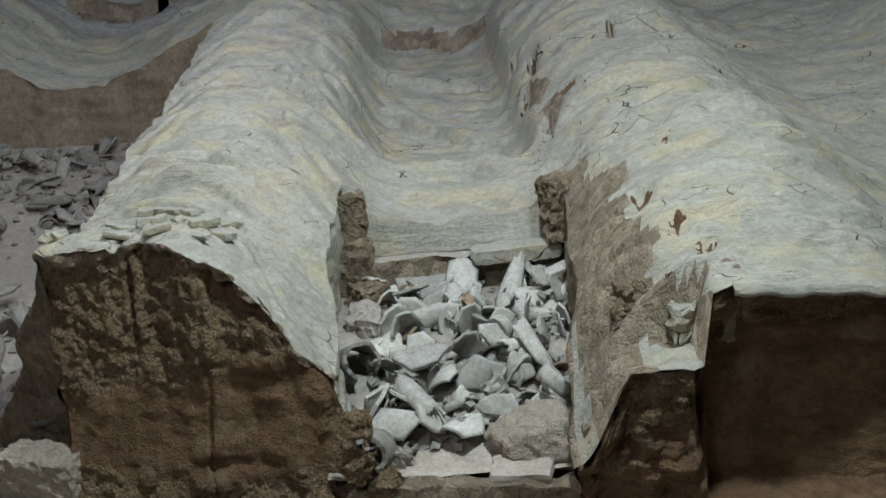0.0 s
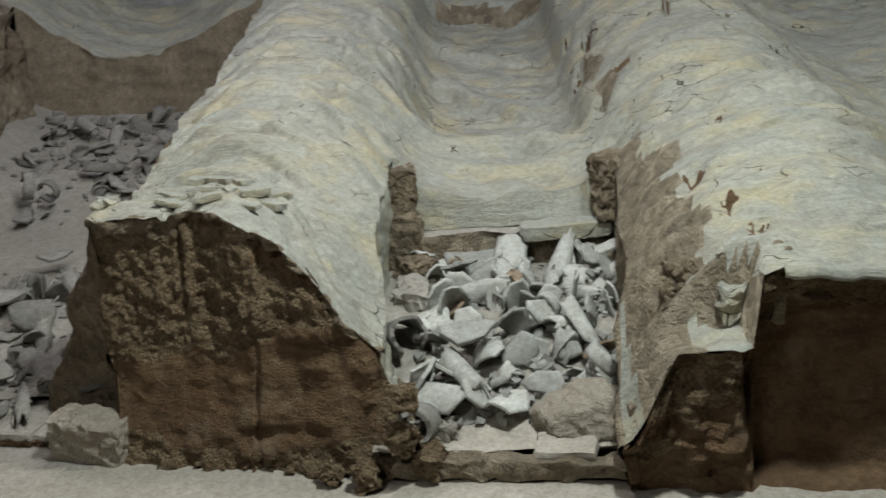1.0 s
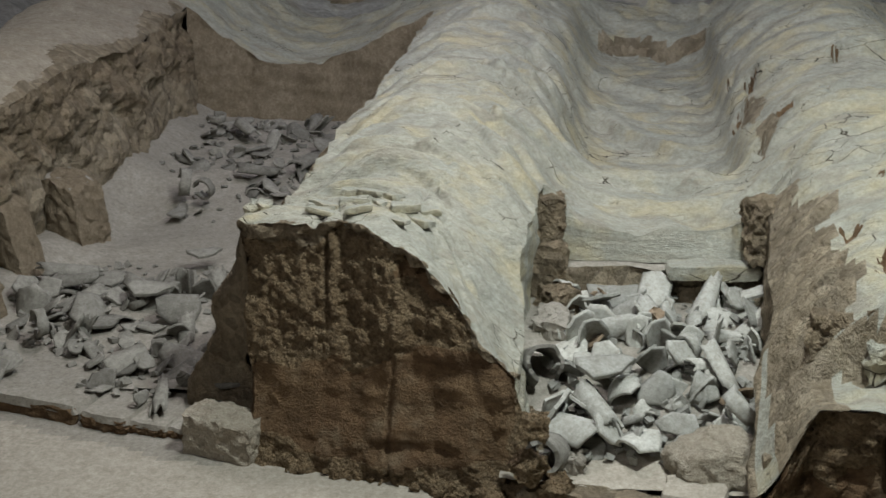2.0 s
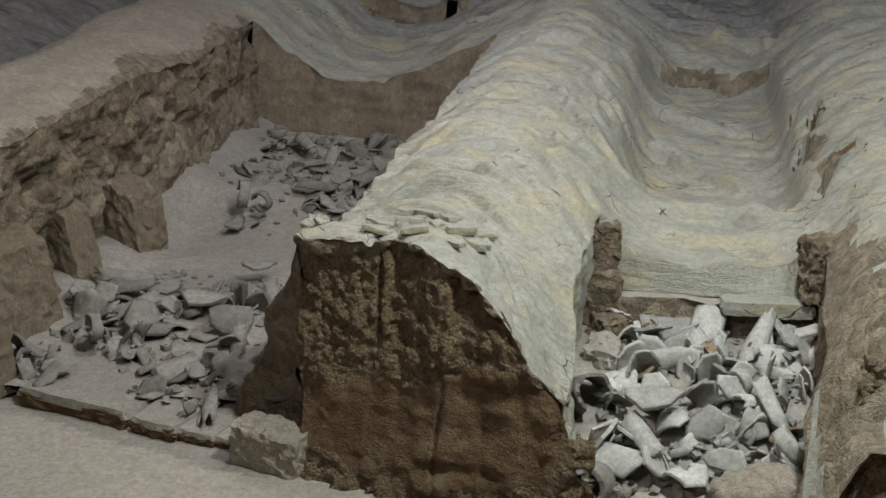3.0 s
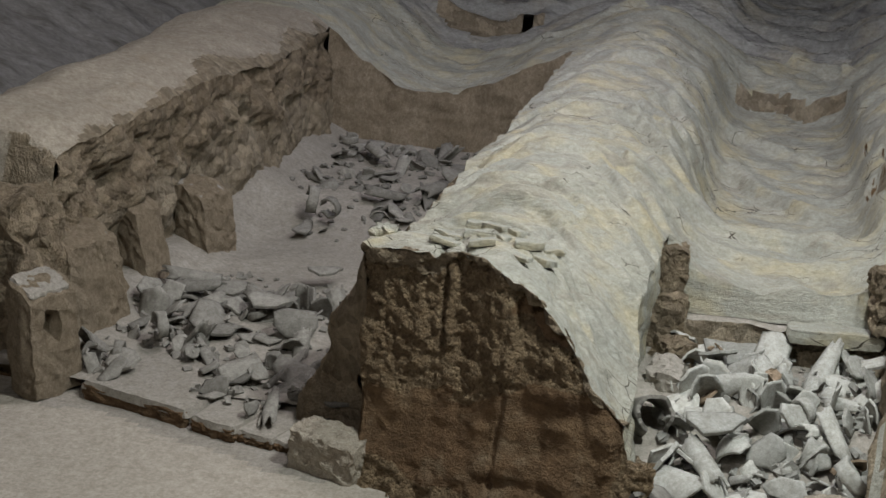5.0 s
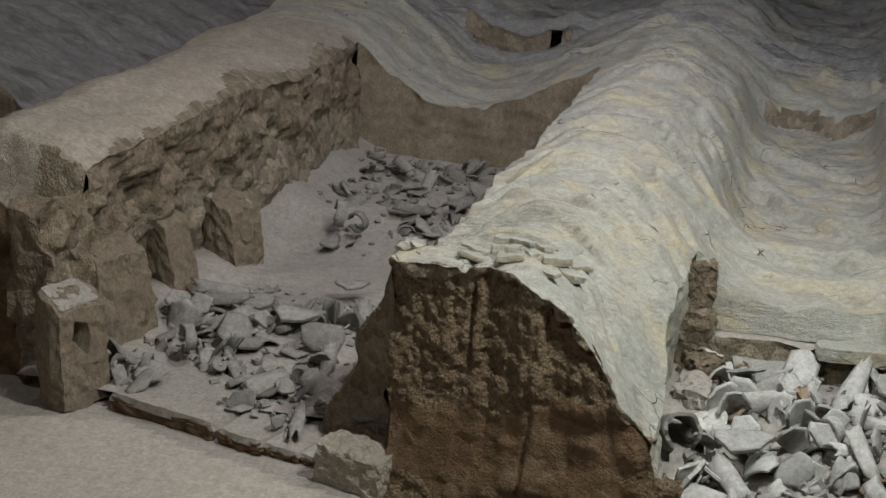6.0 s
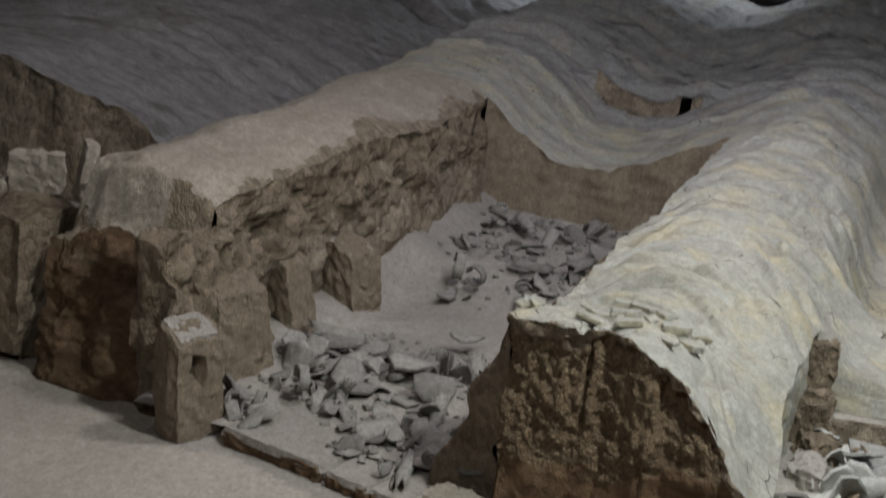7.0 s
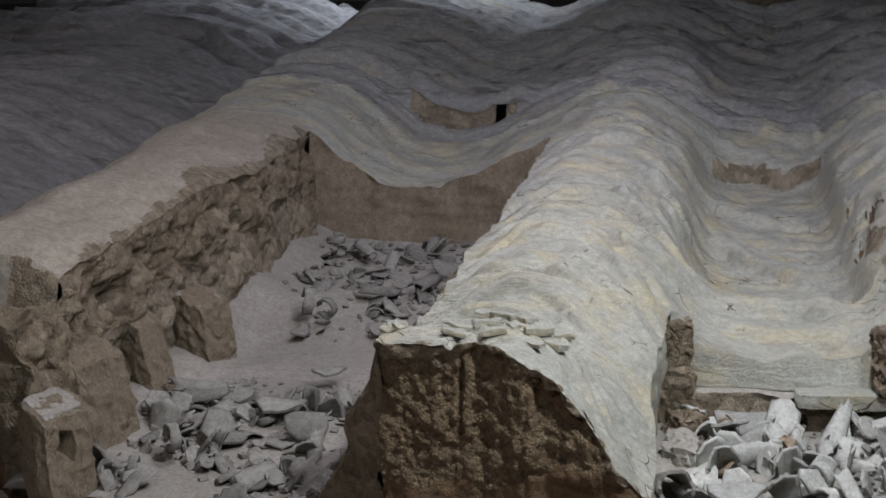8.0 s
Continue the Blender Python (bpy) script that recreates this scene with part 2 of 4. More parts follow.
PITS = [(1.78, 10.02, 0.05, 0.10), (2.12, 9.5, 0.07, 0.06), (1.49, 9.09, 0.06, 0.10), (1.62, 8.52, 0.06, 0.10), (1.75, 8.2, 0.07, 0.08), (2.46, 13.3, 0.03, 0.06),
        (1.76, 12.7, 0.05, 0.10), (1.97, 13.8, 0.03, 0.08), (1.4, 12.3, 0.08, 0.16), (2.64, 11.2, 0.08, 0.05), (1.86, 8.9, 0.03, 0.05), (1.17, 11.95, 0.07, 0.26), (1.11, 13.6, 0.06, 0.24), (1.25, 14.3, 0.05, 0.22), (1.12, 15.0, 0.04, 0.26), (1.32, 12.6, 0.05, 0.12)]


CRACKS = [[(-1.08, 9.93), (-1.15, 9.43), (-1.23, 9.10), (-1.24, 8.82), (-1.20, 8.45)], [(-1.73, 7.50), (-1.70, 7.79), (-1.63, 8.00), (-1.53, 7.80)], [(-1.15, 8.58), (-0.92, 8.20), (-0.76, 8.04)]]

chance = random.Random(77)
for _ in range(44):
    cx, cy = chance.uniform(-2.1, -0.7) if chance.random() < 0.65 else chance.uniform(1.3, 2.6), 8.0 + 5.0 * chance.random() ** 1.5
    turn, way = chance.gauss(0.25, 0.5) + (1.3 if chance.random() < 0.25 else 0), []
    for _ in range(chance.randint(2, 4)):
        way.append((cx, cy))
        turn += chance.gauss(0, 0.5)
        cx, cy = cx + 0.13 * math.cos(turn), cy + 0.13 * math.sin(turn)
    CRACKS.append(way)

# long rolls in the mat layers: course, height
ROLLS = [([(-2.0, 11.0), (-1.33, 11.19), (-0.95, 11.25), (-0.66, 11.5), (-0.35, 11.72), (0.01, 11.74), (0.51, 11.70), (1.16, 11.2)], 0.085),
         ([(-0.79, 10.92), (-0.52, 11.1), (-0.25, 11.2), (0.08, 11.16), (0.6, 11.1), (1.14, 10.75)], 0.045),
         ([(-1.43, 13.9), (-0.9, 14.4), (-0.52, 14.72), (-0.23, 14.75), (0.13, 14.3), (0.57, 13.6), (1.0, 13.4)], 0.07),
         ([(-1.9, 12.6), (-1.24, 12.75), (-0.85, 12.95), (-0.54, 13.4), (-0.25, 13.8)], 0.07),
         ([(-2.1, 10.1), (-1.6, 10.2), (-1.2, 10.2), (-0.9, 10.45), (-0.7, 10.9)], 0.035),
         ([(-1.8, 15.3), (-1.2, 15.6), (-0.7, 16.1), (-0.2, 16.3), (0.4, 16.0), (1.0, 15.9)], 0.07),
         ([(1.0, 12.4), (1.4, 12.0), (1.9, 11.8), (2.5, 11.9), (3.1, 12.3)], 0.05), ([(1.2, 10.9), (1.6, 10.5), (2.1, 10.3), (2.6, 10.5)], 0.04),
         ([(1.1, 14.6), (1.6, 14.0), (2.2, 13.8), (2.9, 14.1)], 0.06)]


def rolled(x, y):
    """Each roll swells slowly from behind and ends in a tight lip in front."""
    total = 0
    for line, height in ROLLS:
        best, side, along = np.full(np.shape(x), 9.0), np.zeros(np.shape(x)), np.zeros(np.shape(x))
        for n, ((ax, ay), (bx, by)) in enumerate(zip(line, line[1:])):
            ux, uy = bx - ax, by - ay
            u = np.clip(((x - ax) * ux + (y - ay) * uy) / (ux * ux + uy * uy), 0, 1)
            dx, dy = x - ax - u * ux, y - ay - u * uy
            d = np.hypot(dx, dy)
            near = d < best
            best, side = np.where(near, d, best), np.where(near, ux * dy - uy * dx, side)
            along = np.where(near, (n + u) / (len(line) - 1), along)
        best = best + 0.03 * vnoise(x * 3, y * 3, 0, 18)
        fall = np.where(side > 0, np.exp(-(np.abs(best) / 0.26) ** 1.5), np.exp(-(best / 0.045) ** 2))
        total = total + 1.6 * height * fall * ramp(along, 0, 0.12) * (1 - ramp(along, 0.86, 1.0)) * np.clip(0.9 + 0.5 * vnoise(along * 7, height * 90, 0, 29), 0.3, 1.3)
    return total


def bank_edge(y):
    return np.interp(y, [9.4, 11, 13, 15, 17, 19, 22, 27], [0.48, 0.52, 0.40, 0.12, -0.05, -0.18, -0.3, -0.6])


def broken_corner(x, y):
    return ramp(x, 1.02, 1.10) * (1 - ramp(x + 0.06 * vnoise(y * 5, 0, 0, 2), 1.60, 1.68)) * (1 - ramp(y + 0.10 * vnoise(x * 2.6, 0, 0, 1) + 0.03 * vnoise(x * 9, y * 9, 0, 2) + 0.25 * (x - 1.3), 8.09, 8.17))


def surface(x, y):
    xb = x - bank_edge(y) * np.exp(-((x + 6.75) / 0.75) ** 2)
    near, mid, far = smooth_interp(xb, NEAR, 0.07), smooth_interp(xb, MID, 0.12), smooth_interp(x, FAR, 0.3)
    a = ramp(y, 7.75, 9.2)
    z = near * (1 - a) + mid * a
    b = ramp(y, 17.5, 30.0)
    z = z * (1 - b) + far * b
    # broken corner at the end of the wall beside the corridor
    notch = broken_corner(x, y)
    z = z * (1 - notch) + np.minimum(z, 0.97 + 0.03 * vnoise(x * 6, y * 6, 0, 7)) * notch
    valley = ramp(x, -0.75, -0.1) * (1 - ramp(x, 0.9, 1.2)) + ramp(x, -5.2, -4.6) * (1 - ramp(x, -3.4, -2.6)) + ramp(x, 2.9, 3.4) + ramp(-x, 7.2, 7.6)
    # terraced cut at the mouth of the excavated corridor, and ledges further up the sagging roof
    corridor = ramp(x, -0.7, -0.35) * (1 - ramp(x, 0.95, 1.1))
    z = z - corridor * 0.24 * ramp(y, 11.7, 12.7) * (1 - ramp(y, 18.2, 20))
    z = z + corridor * 0.22 * (ramp(y + 0.12 * vnoise(x * 1.5, 0, 0, 8), 18.4, 18.5) - ramp(y, 18.8, 21.5))
    left = ramp(x, -5.2, -4.7) * (1 - ramp(x, -3.3, -2.9))
    z = z + left * 0.29 * (ramp(y - 0.10 * (x + 4.1) ** 2 + 0.15 * vnoise(x * 1.3, 0, 0, 9), 20.3, 20.4) - ramp(y, 21, 24))
    bank = ramp(x, -7.1, -6.8) * (1 - ramp(x, -5.15, -4.9)) * (1 - ramp(y, 17, 20))
    warp = y + 0.30 * vnoise(x * 0.7, y * 0.5, 0, 3) + 0.05 * vnoise(x * 3.1, y * 1.2, 0, 4) + 0.10 * np.sin(x * 1.9 + 0.4 * y)
    warp = warp - 1.5 * np.exp(-((x + 1.6) / 0.8) ** 2) * (1 - ramp(y, 13, 18))
    broken = 0.55 + 0.9 * np.clip(vnoise(x * 1.3, y * 1.1, 0, 13) + 0.4, 0, 1)
    layers = 0.080 * layer_steps(warp / (0.55 * (1 + 0.4 * b)) + 0.5 * vnoise(warp * 0.8, 0, 0, 17), 21) + 0.012 * layer_steps(warp / 0.21 + 0.6 * vnoise(x, y, 0, 6), 22) * (1 - 0.5 * b)
    far_fold = ramp(y, 17.0, 21.0)
    fold_line = y + 0.5 * vnoise(x * 0.35, y * 0.25, 0, 23) + 0.10 * vnoise(x * 1.3, y * 0.6, 0, 25) + 0.35 * np.sin(x * 1.25 - 0.5)
    crease = layer_steps(fold_line / 0.95, 27) + 0.4 * layer_steps(fold_line / 0.37 + 0.4, 28)
    z = z + 0.24 * far_fold * crease * (1 - 0.5 * bank) * np.clip(0.8 + 0.5 * vnoise(x * 0.4, y * 0.5, 0, 24), 0.3, 1.3)
    z = z + layers * broken * (0.85 - 0.45 * valley * (1 - far_fold) - 0.45 * far_fold) * (1 - 0.85 * bank) * (0.35 + 0.65 * ramp(y, 8.2, 9.6)) * (1 - 0.75 * np.exp(-((x + 2.25) / 0.22) ** 2))
    z = z + 0.05 * fbm(x * 1.1, y * 0.9, 0, 3, 31) + (0.018 * fbm(x * 4, y * 5, 0, 5, 41) - 0.07 * np.abs(fbm(x * 1.6, y * 2.2, 0, 5, 43))) * (1 - 0.6 * bank)
    z = z + rolled(x, y)
    # the near end of the tan wall has weathered down to a crumbling slope
    end = ramp(-x, 5.0, 5.2) * (1 - ramp(y + 0.22 * fbm(x * 2.1, y * 2.1, 0, 4, 44), 9.42, 10.05)) * (y > 8)
    z = z - end * (0.50 + 0.08 * fbm(x * 6, y * 6, 0, 3, 45))
    for line in CRACKS:
        for (ax, ay), (bx, by) in zip(line, line[1:]):
            u = np.clip(((x - ax) * (bx - ax) + (y - ay) * (by - ay)) / ((bx - ax) ** 2 + (by - ay) ** 2), 0, 1)
            away = np.hypot(x - ax - u * (bx - ax), y - ay - u * (by - ay)) + 0.012 * vnoise(x * 14, y * 14, 0, 14)
            z = z - 0.045 * np.exp(-(away / 0.019) ** 2)
    for hx, hy, rx, ry in PITS:
        d = ((x - hx) / rx) ** 2 + ((y - hy) / ry) ** 2
        z = z - (0.10 if ry < 0.2 else 0.2) * np.exp(-d ** 2)
    return z


def stretch_axis(stops):
    out = [stops[0][0]]
    for (a, _), (b, step) in zip(stops, stops[1:]):
        n = max(1, round((b - a) / step))
        out += [a + (b - a) * (k + 1) / n for k in range(n)]
    return np.array(out)


XS = stretch_axis([(-16, 1), (-11, 0.25), (-6.9, 0.08), (-5.25, 0.033), (-2.25, 0.05), (-0.56, 0.026), (1.5, 0.03), (2.75, 0.03), (4.5, 0.06), (12, 0.14)])
YS = stretch_axis([(7.7, 1), (9.45, 0.025), (10.6, 0.025), (15.0, 0.035), (17.0, 0.04), (24.0, 0.05), (34.0, 0.08)])
GX, GY = np.meshgrid(XS, YS, indexing="ij")
# the grid's lines follow the worn edges of the walls
edge_pull = 0.07 * np.exp(-((GX + 2.25) / 0.3) ** 2) * (1 - ramp(GY, 7.8, 8.6)) + 0.06 * fbm(GX * 0.6, GY * 1.1, 0, 3, 51)
corridor_edge = np.interp(GY, [7.7, 9.0, 10.6, 12], [-0.66, -0.52, -0.45, 0.0]) * np.exp(-((GX - 1.5) / 0.5) ** 2)
PX = GX + edge_pull + corridor_edge + bank_edge(GY) * np.exp(-((GX + 6.9) / 0.5) ** 2)
PY = GY + 0.10 * fbm(GX * 1.6, GY * 0.3, 0, 4, 61) * (1 - ramp(GY, 17.0, 19.0) * 0.7)
PZ = surface(PX, PY)


def settle(x, y, z):
    """The dug end of the centre wall stands a little further back and lower than its top runs on."""
    k = 1 + np.interp(x, [-2.25, -0.56, 0.4, 1.0], [0.15, 0.09, 0.03, 0.0]) * (1 - ramp(y, 7.7, 10.6))
    return np.stack([0.03 + (x - 0.03) * k, 0.02 + (y - 0.02) * k, 4.5 + (z - 4.5) * k], -1)


PTS = settle(PX, PY, PZ)


def column(x):
    return int(np.argmin(abs(XS - x)))


def row(y):
    return int(np.argmin(abs(YS - y)))


def patch(name, pts, material, parent=None, flip=False, mask=None, second=None, drop=None):
    """One mesh from a grid of points."""
    nu, nv = pts.shape[:2]
    ids = np.arange(nu * nv).reshape(nu, nv)
    quads = np.stack([ids[:-1, :-1], ids[1:, :-1], ids[1:, 1:], ids[:-1, 1:]], -1).reshape(-1, 4)
    centre_of = (pts[:-1, :-1] + pts[1:, 1:]) / 2
    kept = np.ones(len(quads), bool) if drop is None else ~drop(centre_of[..., 0], centre_of[..., 1]).reshape(-1)
    quads = quads[kept]
    if flip:
        quads = quads[:, ::-1]
    me = bpy.data.meshes.new(name)
    me.from_pydata(pts.reshape(-1, 3).tolist(), [], quads.tolist())
    me.polygons.foreach_set("use_smooth", [True] * len(me.polygons))
    me.materials.append(material)
    if mask:
        me.materials.append(second)
        mid = (pts[:-1, :-1] + pts[1:, 1:]) / 2
        slope = np.abs(pts[:-1, 1:, 2] - pts[:-1, :-1, 2]) / (np.abs(pts[:-1, 1:, 1] - pts[:-1, :-1, 1]) + 1e-6)
        chosen = mask(mid[..., 0], mid[..., 1], mid[..., 2], slope).reshape(-1)[kept]
        me.polygons.foreach_set("material_index", chosen.astype(np.int32))
    ob = new(name, me)
    ob.parent = parent
    return ob


def sockets(x, y):
    """A socket where a roof beam has rotted out of the ledge."""
    line = 20.34 + 0.10 * (x + 4.1) ** 2 - 0.15 * vnoise(x * 1.3, 0, 0, 9)
    return (abs(y - line - 0.02) < 0.05) & (abs(x + 3.42) < 0.08)


def bare(x, y, z, slope):
    """Where ledges and broken corners show bare earth instead of crust."""
    ragged = 0.03 * vnoise(x * 6, y * 6, 0, 12)
    left = (abs(y - 20.34 - 0.10 * (x + 4.1) ** 2 + 0.15 * vnoise(x * 1.3, 0, 0, 9)) < 0.12 + 2 * ragged) & (x > -4.75) & (x < -3.2)
    depth = broken_corner(x, y)
    corner = (depth > 0.004) & (depth < 0.97) & (x > 1.08)
    tear = np.interp(y, [7.7, 8.3, 8.6, 9.0, 9.6, 10.2, 11.2], [1.18, 1.34, 1.50, 1.46, 1.34, 1.18, 0.85])
    flank = (x < tear - 0.04 + 0.24 * vnoise(y * 2.9, x * 2.9, 0, 15) + 0.12 * vnoise(y * 6, x * 6, 0, 16)) & (x > 0.95) & (y < 11.2)
    edge_line = y + 0.12 * vnoise(x * 1.5, 0, 0, 8)
    ledge = (abs(edge_line - 18.44) < 0.05) & (x > -0.35) & (x < 1.0)
    bank_end = (x < -5.0) & (x > -8) & (y < 9.98 + 0.24 * fbm(x * 2.1, y * 2.1, 0, 4, 44)) & (y > 8)
    crest = (x < -5.0) & (x > -5.40 + 0.16 * fbm(x * 2.2, y * 2.2, 0, 2, 46)) & (y < 16.8)
    return left | corner | flank | ledge | bank_end | crest


def top_patch(name, x0, x1, y0, y1, material, parent=None):
    return patch(name, PTS[column(x0):column(x1) + 1, row(y0):row(y1) + 1], material, parent, False, bare, TAN_SOIL, sockets)


def cut_face(name, chain, base, material, parent=None, rows=46, rough=0.06, belly=0.0, flip=False, seed=0, grain=2.2, strata=0.25, shape=None, hold=0.05, mask=None, second=None):
    """A dug face that hangs from the edge of a surface down to its foot. base(p) gives the foot below each edge point."""
    chain = np.asarray(chain)
    foot = np.array([base(p) for p in chain])
    v = np.linspace(0, 1, rows)[None, :, None]
    pts = chain[:, None] * (1 - v) + foot[:, None] * v
    along = np.gradient(chain, axis=0)
    normal = np.cross(along, foot - chain)
    normal /= np.linalg.norm(normal, axis=1)[:, None] + 1e-9
    q = pts * grain
    swell = fbm(q[..., 0], q[..., 1], q[..., 2] * 1.3, 5, seed) * rough + belly * np.sin(np.pi * v[..., 0])
    bands = strata * rough * layer_steps(q[..., 2] * 2.6 + 0.5 * vnoise(q[..., 0], q[..., 1], 0, seed + 9), seed + 5)
    fade = ramp(v[..., 0], 0, hold)
    pts = pts + normal[:, None] * ((swell + bands) * fade)[..., None] * (-1 if flip else 1)
    if shape:
        pts = shape(pts)
    return patch(name, pts, material, parent, flip, mask, second)


def holder(name, at, label, category, kind="structure"):
    ob = new(name)
    ob.location = at
    return tagged(ob, label, category, kind=kind)


def under(parent, ob):
    ob.parent = parent
    ob.matrix_parent_inverse = Matrix.Translation(parent.location).inverted()
    return ob


def col_chain(x, y0, y1):
    return PTS[column(x), row(y0):row(y1) + 1]


def row_chain(y, x0, x1):
    return PTS[column(x0):column(x1) + 1, row(y)]


# centre wall
centre = holder("partition_wall", (-1.4, 8.2, 0), "rammed-earth partition wall with pale crust and rounded dark cut end", "earth wall", "")
under(centre, top_patch("crust", -2.25, -0.56, 7.7, 17.0, CRUST))


def crumbly(x, z):
    """The upper part of the dug end: loose clods above a smooth cut."""
    line = 0.86 + 0.22 * (x + 1.4) + 0.16 * vnoise(x * 2.6, z * 2.6, 0, 33) + 0.08 * vnoise(x * 9, z * 9, 0, 34)
    return ramp(z, line - 0.05, line + 0.05)


def centre_end(p):
    """A lip of crust, a deep upright crack, and a recess at the trench side."""
    x, y, z = p[..., 0], p[..., 1].copy(), p[..., 2]
    up = crumbly(x, z)
    y += 0.07 * np.exp(-((x + 1.86 + 0.04 * vnoise(z * 4, 0, 0, 3)) / 0.014) ** 2) * ramp(z, 0.8, 1.1)
    y += 0.04 * np.exp(-((x + 1.42 + 0.03 * vnoise(z * 4, 0, 0, 4)) / 0.014) ** 2) * (1 - ramp(z, 1.2, 1.5))
    y += 0.03 * np.clip(fbm(x * 2.2, z * 2.2, 3.3, 3, 77), 0, 1) * ramp(z, 0.0, 0.4)
    y += 0.11 * np.exp(-(((x + 1.12) / 0.22) ** 2 + ((z - 1.42) / 0.16) ** 2)) + 0.05 * np.exp(-((z - 0.22 - 0.03 * vnoise(x * 4, 0, 0, 6)) / 0.05) ** 2) * ramp(-x, 0.9, 1.1) * (1 - ramp(-x, 1.5, 1.7))
    y -= 0.030 * up * fbm(x * 21, z * 21, 1.3, 3, 78) + 0.02 * up * fbm(x * 6, z * 6, 2.3, 2, 83)
    y -= 0.014 * (1 - up) * np.clip(fbm(x * 5, z * 9, 1.3, 4, 79), -0.5, 1)
    y -= 0.05 * np.clip(fbm(x * 9, z * 9, 2.1, 4, 81), -0.2, 1) * (1 - ramp(z, 0.12, 0.30))
    y -= 0.05 * np.clip(fbm(x * 7, z * 6, 5.1, 4, 82), -0.3, 1) * ramp(x, -0.85, -0.65)
    return np.stack([x, y, z], -1)


edge = row_chain(7.7, -2.25, -0.56)
fine = np.linspace(0, len(edge) - 1, 2 * len(edge) - 1)
edge = np.stack([np.interp(fine, np.arange(len(edge)), edge[:, n]) for n in range(3)], -1)
depth = 0.04 + 0.10 * ramp(-edge[:, 0], 1.75, 1.95) + 0.05 * fbm(edge[:, 0] * 5, 0, 0, 4, 66)
lower = edge + np.stack([edge[:, 0] * 0, 0.03 + 0.03 * fbm(edge[:, 0] * 7, 2, 0, 3, 67), -depth], -1)
lip = {tuple(np.round(a, 6)): b for a, b in zip(edge, lower)}
under(centre, cut_face("crust_edge", edge, lambda p: lip[tuple(np.round(p, 6))], CRUMB, None, 14, 0.05, seed=68, grain=7.0))
under(centre, cut_face("end_face", np.concatenate([lower[0] + np.array([[-0.01 * k, 0.06 * k, -0.02 * k] for k in range(9, 0, -1)]), lower]) + np.array([0, 0.012, 0.012]), lambda p: (p[0] + 0.08 + 0.10 * ramp(p[0], -1.1, -0.6), 8.10 - 0.21 * (p[0] + 0.56) + max(0.0, p[1] - 8.92) * (p[0] < -2), -0.03), SOIL, None, 150, 0.03, seed=70, grain=3.0, strata=0.0, shape=centre_end,
                       mask=lambda x, y, z, slope: (crumbly(x, z) > 0.5) & (np.hypot((x + 1.12) / 0.24, (z - 1.40) / 0.17) > 1 + 0.3 * vnoise(x * 8, z * 8, 0, 35)) | (z < 0.16 + 0.08 * vnoise(x * 6, 0, 0, 36)) | (x > -0.66 + 0.08 * vnoise(z * 6, 0, 0, 37)), second=ROUGH_SOIL))
under(centre, cut_face("side_face", col_chain(-0.56, 7.7, 10.6), lambda p: (-0.47 - 0.18 * ramp(p[1], 8, 9.6), p[1] + 0.05, 0.1), CRUST, None, 60, 0.05, seed=80))
under(centre, cut_face("trench_face", col_chain(-2.25, 7.7, 17.0), lambda p: (-2.40 - 0.72 * ramp(p[1], 8.84, 9.12) + 0.62 * ramp(p[1], 9.5, 11.5), p[1] + 0.10 * (1 - ramp(p[1], 8.9, 9.8)), -0.02), CRUMB, None, 80, 0.07, seed=90, flip=True, strata=0.0, grain=2.6, belly=0.0))

def crumble(p):
    """Loose crumbling earth below the crest of the tan wall, furrows lower down."""
    x, y, z = p[..., 0].copy(), p[..., 1], p[..., 2]
    x += 0.12 * fbm(y * 3.1, z * 4.2, 2.2, 6, 95) * ramp(z, 0.85, 1.15) * (1 - ramp(z, 1.45, 1.75))
    x += 0.05 * fbm(y * 5, z * 1.2, 4.4, 3, 96) * (1 - ramp(z, 1.0, 1.2)) * ramp(z, 0, 0.2)
    return np.stack([x, y, z], -1)


for n, (x, y, z, w) in enumerate(((-0.47, 8.00, 0.58, 0.17), (-0.50, 8.02, 0.30, 0.20), (-0.34, 8.08, 0.10, 0.20), (-0.74, 8.02, 0.05, 0.18), (-0.98, 8.10, 0.04, 0.14))):
    clod = part("clod", rock((w, w * 0.8, w * 0.9), 150 + n, 4, 0.12, 2.2), ROUGH_SOIL)
    clod.matrix_world = pose(x, y, z, 20 * n, 35 * n, 50 * n)
    clod.parent = centre
    clod.matrix_parent_inverse = Matrix.Translation(centre.location).inverted()

# bank
bank_wall = holder("partition_wall", (-6, 10, 0), "tan rammed-earth partition wall with an eroded crumbling edge", "earth wall", "")
under(bank_wall, top_patch("crust", -6.9, -5.25, 9.45, 17.0, BANK_TOP))
under(bank_wall, cut_face("trench_face", col_chain(-5.25, 9.45, 17.0), lambda p: (-5.44 + 0.26 * ramp(p[1], 12.0, 14.5), p[1], -0.02), TAN_SOIL, None, 90, 0.09, seed=100, strata=0.0, grain=2.4, hold=0.2, shape=crumble, mask=lambda x, y, z, slope: (z > 1.05 + 0.35 * vnoise(y * 1.1, z * 2, 0, 31) + 0.2 * vnoise(y * 6, z * 6, 0, 32)), second=CRUMB))
bank_front = row_chain(9.45, -6.9, -5.25)
corner = bank_front[-1].copy()
bank_front = np.concatenate([bank_front, corner + np.array([[-0.015 * k, 0.05 * k, 0] for k in range(1, 7)])])
under(bank_wall, cut_face("end_face", bank_front, lambda p: (p[0], 9.42 - 0.2 * (p[0] + 5.3) + max(0.0, p[1] - corner[1] - 0.01) * (p[0] > corner[0] - 0.12), -0.03), SOIL, None, 110, 0.09, seed=110, strata=0.0, hold=0.15, grain=3.6))
